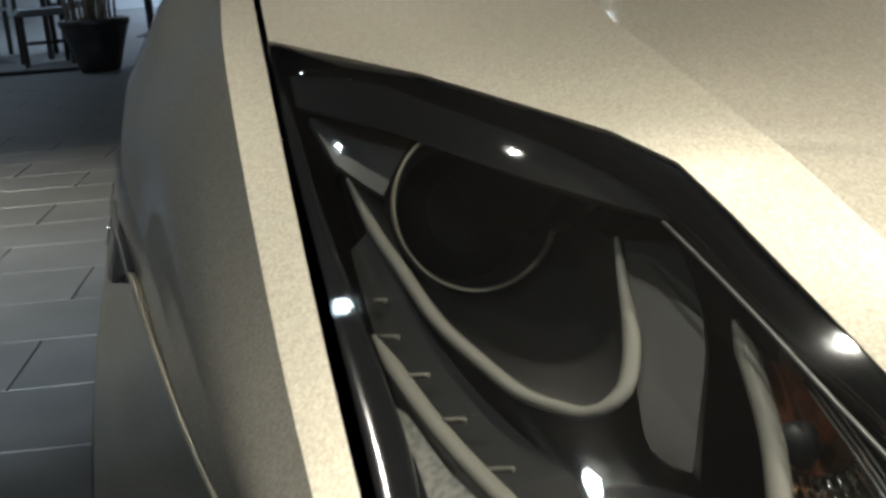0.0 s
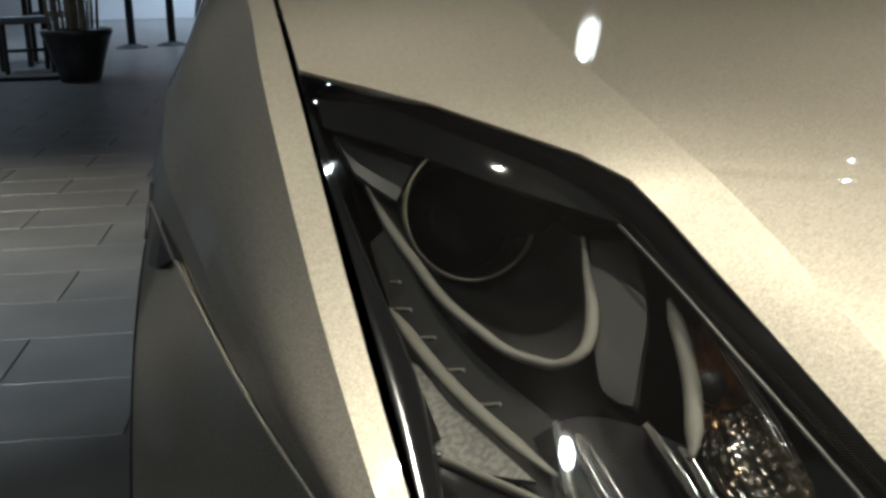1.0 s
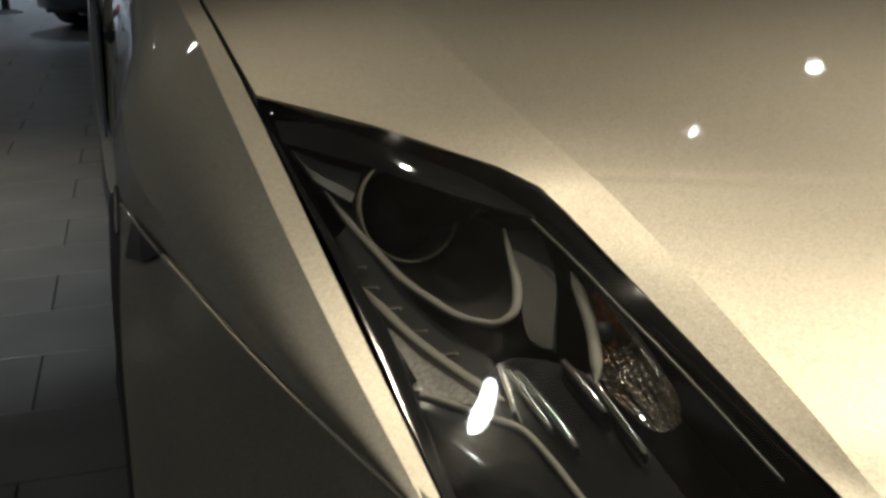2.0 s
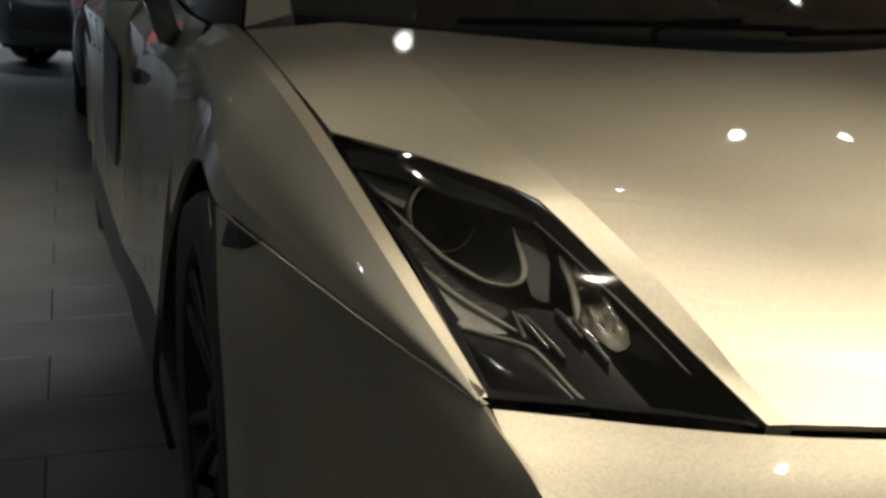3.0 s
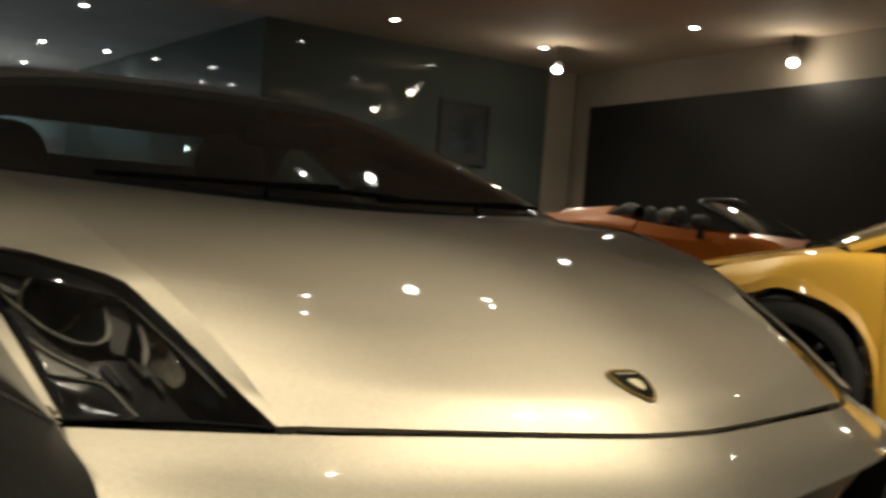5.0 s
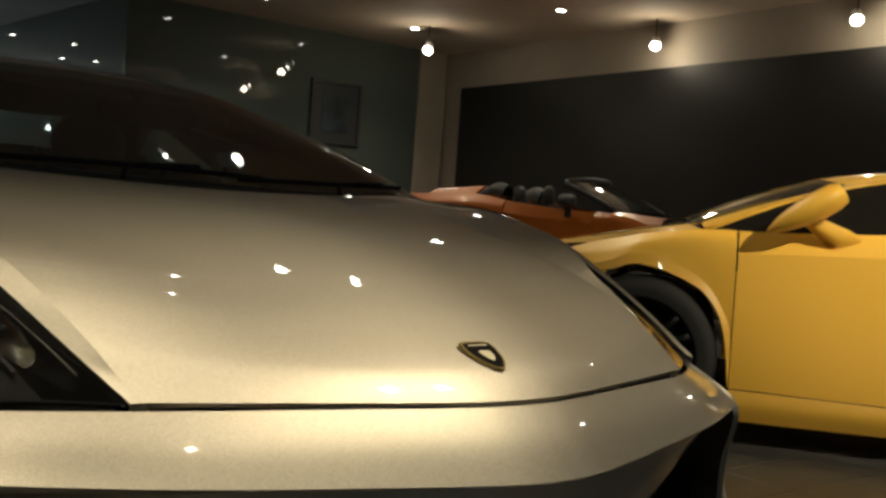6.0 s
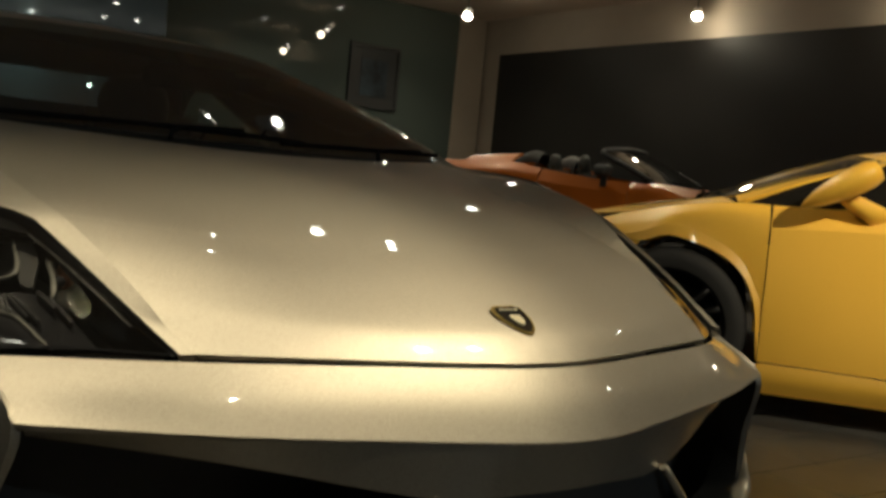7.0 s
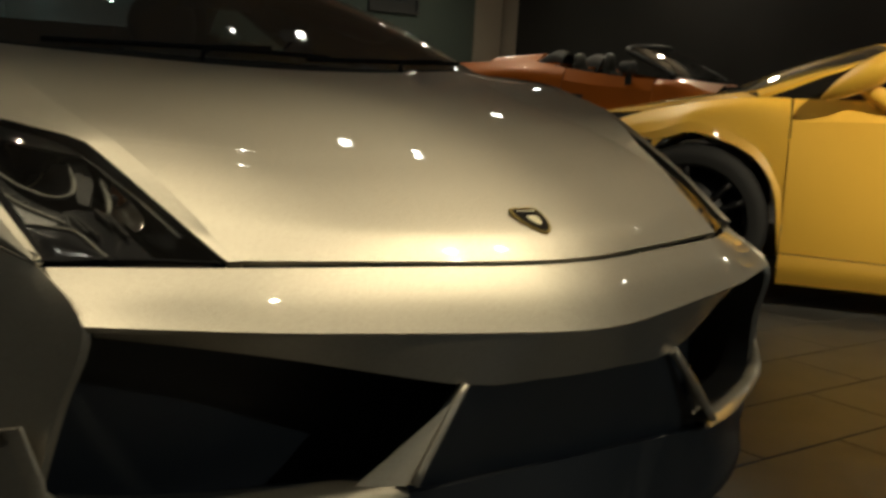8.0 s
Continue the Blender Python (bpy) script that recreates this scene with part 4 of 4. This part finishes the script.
def spotlight(x, y, z, aim, power, color=WARM, angle=70, spill=0, size=0.025, r=0.03):
    d = tagged(new("spotlight"), "white adjustable ceiling spotlight, lit", "spotlight", "ceiling spotlights")
    d.location = (x, y, CEIL)
    way = (Vector(aim) - Vector((x, y, z))).normalized()
    turn = way.to_track_quat("Z", "Y").to_matrix().to_4x4()
    part("stem", tube([(0, 0, 0), (0, 0, z - CEIL)], 0.007, 8, 4), DARK_METAL, d)
    m = Matrix.Translation((0, 0, z - CEIL)) @ turn
    part("can", lathe([(0.0, -0.10), (0.05, -0.095), (0.058, -0.02), (0.062, 0.03), (0.058, 0.03), (0.05, 0.0)], 24, m), FITTING, d)
    part("bulb", lathe([(r, 0.010), (r * 0.9, 0.030), (r * 0.6, 0.040), (0.0, 0.045)], 24, m), BULB, d)
    if spill:
        lamp("spotlight_glow", "POINT", Matrix.Translation(Vector((x, y, z)) + way * 0.15), spill, color, 0.05)
    lamp("spotlight_lamp", "SPOT", look(Vector((x, y, z)) + way * 0.10, aim), power, color, size, angle, 1.0)


for x, y in ((5.5, 10.2), (7.7, 10.1), (5.6, 7.7), (7.8, 7.6), (5.4, 5.9), (6.85, 3.6)):
    downlight(x, y, 60 if y > 7 else 25, WARM)
# the last one, at y = -4.6, is an unseen fill added for the nose
for x, y in ((2.6, 12.9), (3.0, 16.7), (2.4, 18.8), (0.7, 19.8), (-1.5, 13.0), (-2.5, 17.5), (-4.0, 10.0), (-3.4, 6.0), (-5.0, 14.0), (-3.6, 2.6), (-3.8, -1.0), (0.6, 15.5), (1.2, 12.4), (1.85, 18.6), (4.0, 16.7), (-0.5, 19.6), (3.4, 19.8), (-3.2, 19.4), (-2.6, -4.6)):
    downlight(x, y, 12 if y < -4 else 8 if y < 4 else 20 if y < 9.5 else 55 if x > 0.5 else 90 if y < 12 else 235, COOL)
# wall spotlights, then those over the cars
for x, y in ((7.7, 9.8), (8.7, 6.95), (8.4, 4.35), (8.1, 1.6)):
    spotlight(x, y, 2.95, (x - 2.0, y - 1.5, 0.5), 45, spill=9, r=0.05)
spotlight(4.2, 0.2, 3.05, (3.6, 1.4, 0.9), 25, angle=45)
spotlight(1.7, -2.2, 3.05, (3.35, 1.25, 1.0), 800, angle=35)
spotlight(4.4, 1.6, 3.05, (4.3, 4.2, 0.7), 40)
spotlight(0.93, -0.08, 3.05, (0.10, 0.10, 0.6), 155, angle=42)
spotlight(1.36, 0.12, 3.05, (-0.52, 0.34, 0.66), 210, angle=28)
spotlight(1.95, 3.30, 3.05, (3.0, 2.2, 0.8), 60)
spotlight(2.52, 3.20, 3.05, (3.2, 1.8, 0.8), 90)
spotlight(0.65, 4.90, 3.05, (0.4, 4.2, 0.8), 14, size=0.014, r=0.016)
spotlight(-0.30, -0.75, 3.05, (-0.36, 0.20, 0.58), 55, WARM, 26)
spotlight(-2.50, 0.65, 3.05, (-1.5, 2.7, 0.0), 240, (0.97, 0.93, 0.86), 32, r=0.10)
spotlight(-2.95, 3.50, 3.05, (-2.3, 3.7, 0.0), 320, WARM, 60)
spotlight(-0.35, 1.05, 3.05, (-0.62, 0.20, 0.60), 130, WARM, 16, size=0.015, r=0.014)
# unseen fill lamp, added to lift the black intakes and chin
spotlight(1.4, -4.8, 3.05, (0.2, 0.2, 0.45), 75, (0.93, 0.96, 1.0), 34)
spotlight(1.35, 3.05, 3.05, (2.2, 4.0, 0.5), 0.2, size=0.012, r=0.012)
spotlight(-1.0, 2.3, 3.05, (-0.62, 0.22, 0.6), 45, WARM, 22)


def pendant(x, y, z):
    """A small bare lamp on a thin rod from the hall ceiling."""
    d = tagged(new("pendant_lamp"), "small bright pendant lamp hanging in the farther hall", "ceiling light", "hall pendants")
    d.location = (x, y, CEIL)
    part("rod", tube([(0, 0, 0), (0, 0, z - CEIL + 0.05)], 0.008, 6, 2), FITTING, d)
    part("bulb", lathe([(0.0, -0.045), (0.03, -0.035), (0.05, 0.0), (0.03, 0.045), (0.0, 0.055)], 16, Matrix.Translation((0, 0, z - CEIL))), BULB, d)


for x, y, z in ((0.95, 19.0, 1.92), (0.42, 19.2, 2.6), (-0.65, 19.0, 2.45), (-0.64, 18.8, 2.04), (3.0, 19.0, 2.36), (2.55, 18.9, 1.95)):
    pendant(x, y, z)

# ---- the hall behind ----
def saloon(m, paint, label):
    """A rounded saloon car, nose towards -y."""
    car = tagged(new("saloon_car"), label, "car")
    car.matrix_world = m
    body = [[(0, 0.05, 0.25), (0.45, 0.08, 0.25), (0.80, 0.28, 0.26), (0.88, 0.6, 0.26), (0.90, 2.4, 0.24), (0.88, 4.2, 0.28)],
            [(0, 0.0, 0.50), (0.45, 0.03, 0.50), (0.82, 0.24, 0.50), (0.91, 0.6, 0.50), (0.93, 2.4, 0.50), (0.90, 4.3, 0.50)],
            [(0, 0.05, 0.74), (0.45, 0.08, 0.74), (0.78, 0.28, 0.74), (0.88, 0.6, 0.76), (0.91, 2.4, 0.82), (0.88, 4.3, 0.80)],
            [(0, 0.14, 0.82), (0.42, 0.17, 0.82), (0.70, 0.36, 0.84), (0.78, 0.7, 0.88), (0.82, 2.4, 0.94), (0.78, 4.2, 0.95)]]
    for s in (-1, 1):
        part("body_side", sheet(mirror(loft(body, 30, 12), s), 0.01, (s, -0.6, 0)), paint, car)
        part("lamp", prism([(0.42 * s, 0.062, 0.62), (0.74 * s, 0.23, 0.64), (0.72 * s, 0.235, 0.74), (0.42 * s, 0.075, 0.71)], 0.02, (0, -1, 0)), LENS_BRIGHT, car, "clear headlight")
        part("side_window", sheet(mirror(loft([[(0.80, 1.5, 0.95), (0.80, 2.3, 0.97), (0.76, 3.4, 0.97)], [(0.62, 2.1, 1.34), (0.62, 2.5, 1.38), (0.60, 2.9, 1.36)]], 8, 4), s), 0.01, (s, 0, 0.3)), DARK_WINDOW, car)
        shell = lathe([(0.0, -0.10), (0.045, -0.09), (0.075, -0.03), (0.08, 0.03), (0.06, 0.05), (0.0, 0.05)], 20, Matrix.Translation((1.0 * s, 1.72, 1.03)) @ Matrix.Diagonal((1.35, 1, 0.95, 1)) @ Matrix.Rotation(radians(-90), 4, "X"))
        part("wing_mirror", joined(shell, tube([(0.84 * s, 1.70, 0.96), (0.95 * s, 1.72, 1.0)], 0.022, 8, 6)), paint, car)
        for y in (0.85, 3.5):
            wheel(car, 0.80, y, 0.32, 0.22, s)
    part("bonnet", sheet(both(loft([[(0, 0.15, 0.825), (0.42, 0.18, 0.825), (0.70, 0.37, 0.845)], [(0, 0.7, 0.92), (0.45, 0.7, 0.915), (0.78, 0.75, 0.885)], [(0, 1.35, 0.98), (0.45, 1.38, 0.975), (0.80, 1.45, 0.935)]], 10, 10)), 0.012), paint, car)
    part("windscreen", sheet(both(loft([[(0, 1.3, 0.985), (0.45, 1.34, 0.98), (0.78, 1.45, 0.945)], [(0, 2.0, 1.39), (0.35, 2.02, 1.385), (0.60, 2.1, 1.34)]], 8, 6)), 0.005, (0, -1, 1)), DARK_WINDOW, car)
    part("roof", sheet(both(loft([[(0, 2.0, 1.395), (0.35, 2.02, 1.39), (0.61, 2.1, 1.345)], [(0, 2.5, 1.43), (0.35, 2.5, 1.42), (0.62, 2.5, 1.38)], [(0, 3.2, 1.36), (0.35, 3.2, 1.35), (0.58, 3.0, 1.33)], [(0, 4.2, 0.96), (0.4, 4.2, 0.96), (0.77, 4.2, 0.95)]], 8, 14)), 0.012), paint, car)
    part("air_intake", prism([(-0.40, 0.03, 0.30), (0.40, 0.03, 0.30), (0.46, 0.03, 0.42), (-0.46, 0.03, 0.42)], 0.03, (0, -1, 0)), BLACK, car, "black lower air intake")
    part("underbody", box((1.5, 3.9, 0.1), (0, 2.25, 0.24), 0.01), BLACK, car)
    return car


LENS_BRIGHT = material("headlight_glass", (0.55, 0.58, 0.6), 0.08, 0.6)
saloon(pose(-1.18, 9.85, 0, 0, 0, -36) @ Matrix.Diagonal((1, 1, 0.82, 1)), BLACK_PAINT, "rounded glossy black saloon car parked in the hall")
saloon(pose(-0.08, 6.12, 0) @ Matrix.Diagonal((1, 1, 0.82, 1)), BLACK_PAINT, "black saloon car parked behind the champagne sports car")


def stool(x, y):
    """A round upholstered stool on a dark foot."""
    st = tagged(new("stool"), "small red upholstered round stool in the hall", "stool", "red stools")
    st.location = (x, y, 0)
    part("seat", lathe([(0.0, 0.70), (0.09, 0.695), (0.11, 0.68), (0.112, 0.61), (0.10, 0.58), (0.0, 0.575)], 28), RED_CLOTH, st)
    part("column", lathe([(0.045, 0.575), (0.045, 0.05)], 16), DARK_METAL, st)
    part("foot", lathe([(0.0, 0.03), (0.045, 0.05), (0.17, 0.014), (0.18, 0.0), (0.0, 0.0)], 28), DARK_METAL, st)


stool(-2.62, 12.70)
stool(-2.20, 12.95)

# planter with dry stalks
CLAY = bumped(mottled(material("dark_glaze", (0.03, 0.03, 0.03), 0.35), (0.022, 0.022, 0.024), (0.045, 0.042, 0.04), 8), 40, 0.2)
STALK = mottled(material("dry_stalk", (0.25, 0.22, 0.16), 0.7), (0.22, 0.19, 0.14), (0.32, 0.28, 0.2), 20)
LEAF = mottled(material("dull_leaf", (0.08, 0.10, 0.06), 0.5), (0.06, 0.08, 0.045), (0.11, 0.12, 0.07), 12)
planter = tagged(new("planter"), "dark glazed bowl planter with pale stalks and leaves on the floor", "planter")
planter.location = (-2.50, 9.05, 0)
pot = part("pot", lathe([(0.0, 0.0), (0.15, 0.0), (0.165, 0.02), (0.19, 0.12), (0.235, 0.26), (0.262, 0.345), (0.276, 0.36), (0.278, 0.40), (0.262, 0.405), (0.25, 0.36), (0.0, 0.34)], 40), CLAY, planter)
rnd = random.Random(3)
for k in range(26):
    a, r = rnd.uniform(0, 6.28), rnd.uniform(0.02, 0.22)
    x, y, lean = r * math.cos(a), r * math.sin(a), rnd.uniform(0.1, 0.35)
    h = rnd.uniform(0.6, 1.4)
    stalk = part("stalk", tube([(x, y, 0.33), (x * (1 + lean), y * (1 + lean), 0.33 + h / 2), (x * (1 + 2.6 * lean), y * (1 + 2.6 * lean), 0.33 + h)], 0.012, 6, 6), STALK, planter)
    for j in range(5):
        z = 0.33 + h * rnd.uniform(0.4, 1.0)
        b, long = rnd.uniform(0, 6.28), rnd.uniform(0.18, 0.32)
        base = Vector((x * (1 + 1.6 * lean), y * (1 + 1.6 * lean), z))
        tip = base + Vector((long * math.cos(b), long * math.sin(b), rnd.uniform(-0.05, 0.15)))
        side = Vector((-math.sin(b), math.cos(b), 0)) * 0.028
        mid = base.lerp(tip, 0.5) + Vector((0, 0, 0.03))
        part("leaf", prism([base, mid + side, tip, mid - side], 0.002, (0, 0, 1)), LEAF, stalk)

setting("trim_floor", box((4.4, 0.10, 0.03), (-4.75, 9.12, 0.0155), 0.006), DARK_METAL, "dark metal edge strip across the hall floor")

# table with chairs
CHAIR_WOOD = bumped(material("dark_wood", (0.03, 0.024, 0.02), 0.4), 60, 0.2)
SEAT_CLOTH = bumped(material("grey_cloth", (0.20, 0.21, 0.23), 0.8), 200, 0.3)


def chair(m):
    c = tagged(new("chair"), "dark wooden chair with a pale grey seat by the table", "chair", "chairs round the table")
    part("seat", box((0.44, 0.44, 0.06), (0, 0, 0.45), 0.02), SEAT_CLOTH, c)
    for x, y in ((-0.19, -0.19), (0.19, -0.19), (-0.19, 0.19), (0.19, 0.19)):
        part("leg", box((0.04, 0.04, 0.43), (x, y, 0.215), 0.006), CHAIR_WOOD, c)
    for x in (-0.19, 0.19):
        part("back_post", box((0.04, 0.03, 0.5), (x, 0.205, 0.70), 0.006), CHAIR_WOOD, c)
    part("back_panel", box((0.36, 0.025, 0.22), (0, 0.205, 0.82), 0.01), CHAIR_WOOD, c)
    part("stretcher", box((0.34, 0.025, 0.03), (0, -0.19, 0.2), 0.006), CHAIR_WOOD, c)
    c.matrix_world = m
    return c


first = chair(pose(-3.12, 9.95, 0, 0, 0, 20))
for x, y, a in ((-3.95, 10.3, -60), (-3.1, 11.3, 170), (-4.1, 11.4, -120)):
    copy_thing(first, pose(x, y, 0, 0, 0, a))
table = tagged(new("table"), "dark wooden square table among chairs", "table")
table.location = (-3.55, 10.8, 0)
part("tabletop", box((0.8, 0.8, 0.035), (0, 0, 0.735), 0.008), CHAIR_WOOD, table)
for x, y in ((-0.34, -0.34), (0.34, -0.34), (-0.34, 0.34), (0.34, 0.34)):
    part("leg", box((0.05, 0.05, 0.715), (x, y, 0.358), 0.008), CHAIR_WOOD, table)

# poster on the end wall
poster = tagged(new("poster"), "large framed poster in red and teal on the pale wall", "poster")
part("frame", box((3.2, 0.05, 1.7), (-2.95, Y1 - 0.027, 1.72), 0.01), BLACK, poster)
PRINT = mottled(material("red_teal_print", (0.1, 0.1, 0.1), 0.4), (0.01, 0.05, 0.06), (0.42, 0.08, 0.05), 1.6, 0.52, 0.66)
part("print", box((3.0, 0.01, 1.5), (-2.95, Y1 - 0.058, 1.72)), PRINT, poster)

# coloured band along the end wall
BAND = mottled(material("rose_paint", (0.5, 0.2, 0.16), 0.6), (0.46, 0.33, 0.32), (0.52, 0.37, 0.35), 1.5)
setting("trim_band", box((5.5, 0.03, 0.60), (1.55, Y1 - 0.017, 1.65), 0.004), BAND, "rose-coloured painted band along the hall wall")

# ---- floor tiles ----
TX, TY, GAP = 0.61, 0.2985, 0.004


def tile_mesh(name, places):
    verts, faces = [], []
    hx, hy, c = (TX - GAP) / 2, (TY - GAP) / 2, 0.0015
    for x, y in places:
        k = len(verts)
        for px, py, z in ((hx, hy, -0.006), (hx, hy, -c), (hx - c, hy - c, 0.0)):
            verts += [(x - px, y - py, z), (x + px, y - py, z), (x + px, y + py, z), (x - px, y + py, z)]
        for r in (0, 4):
            for i in range(4):
                j = (i + 1) % 4
                faces.append((k + r + i, k + r + j, k + r + 4 + j, k + r + 4 + i))
        faces.append((k + 8, k + 9, k + 10, k + 11))
    me = bpy.data.meshes.new(name)
    me.from_pydata(verts, [], faces)
    me.materials.append(TILE)
    return me


one = tile_mesh("tile", [(0, 0)])
far = []
for row in range(int((Y0 - 1.889) / TY), int((Y1 - 1.889) / TY)):
    y = 1.889 + TY * (row + 0.5)
    for col in range(-11, 18):
        x = -1.09 + TX * (col + (0.5 if row % 2 == 0 else 0.0))
        if x < X0 - 0.3 or x > X1 + 0.3:
            continue
        if (-3.0 < x < -0.55 and 0.2 < y < 8.6) or (0.5 < x < 3.4 and -0.9 < y < 2.0):
            ob = new("tile", one)
            ob.location = (x, y, 0)
            ob.parent = floor
        else:
            far.append((x, y))
rest = new("tiles", tile_mesh("tiles", far))
rest.parent = floor
tagged(rest, "dull grey rectangular stone floor tiles in running bond", kind="stuff")
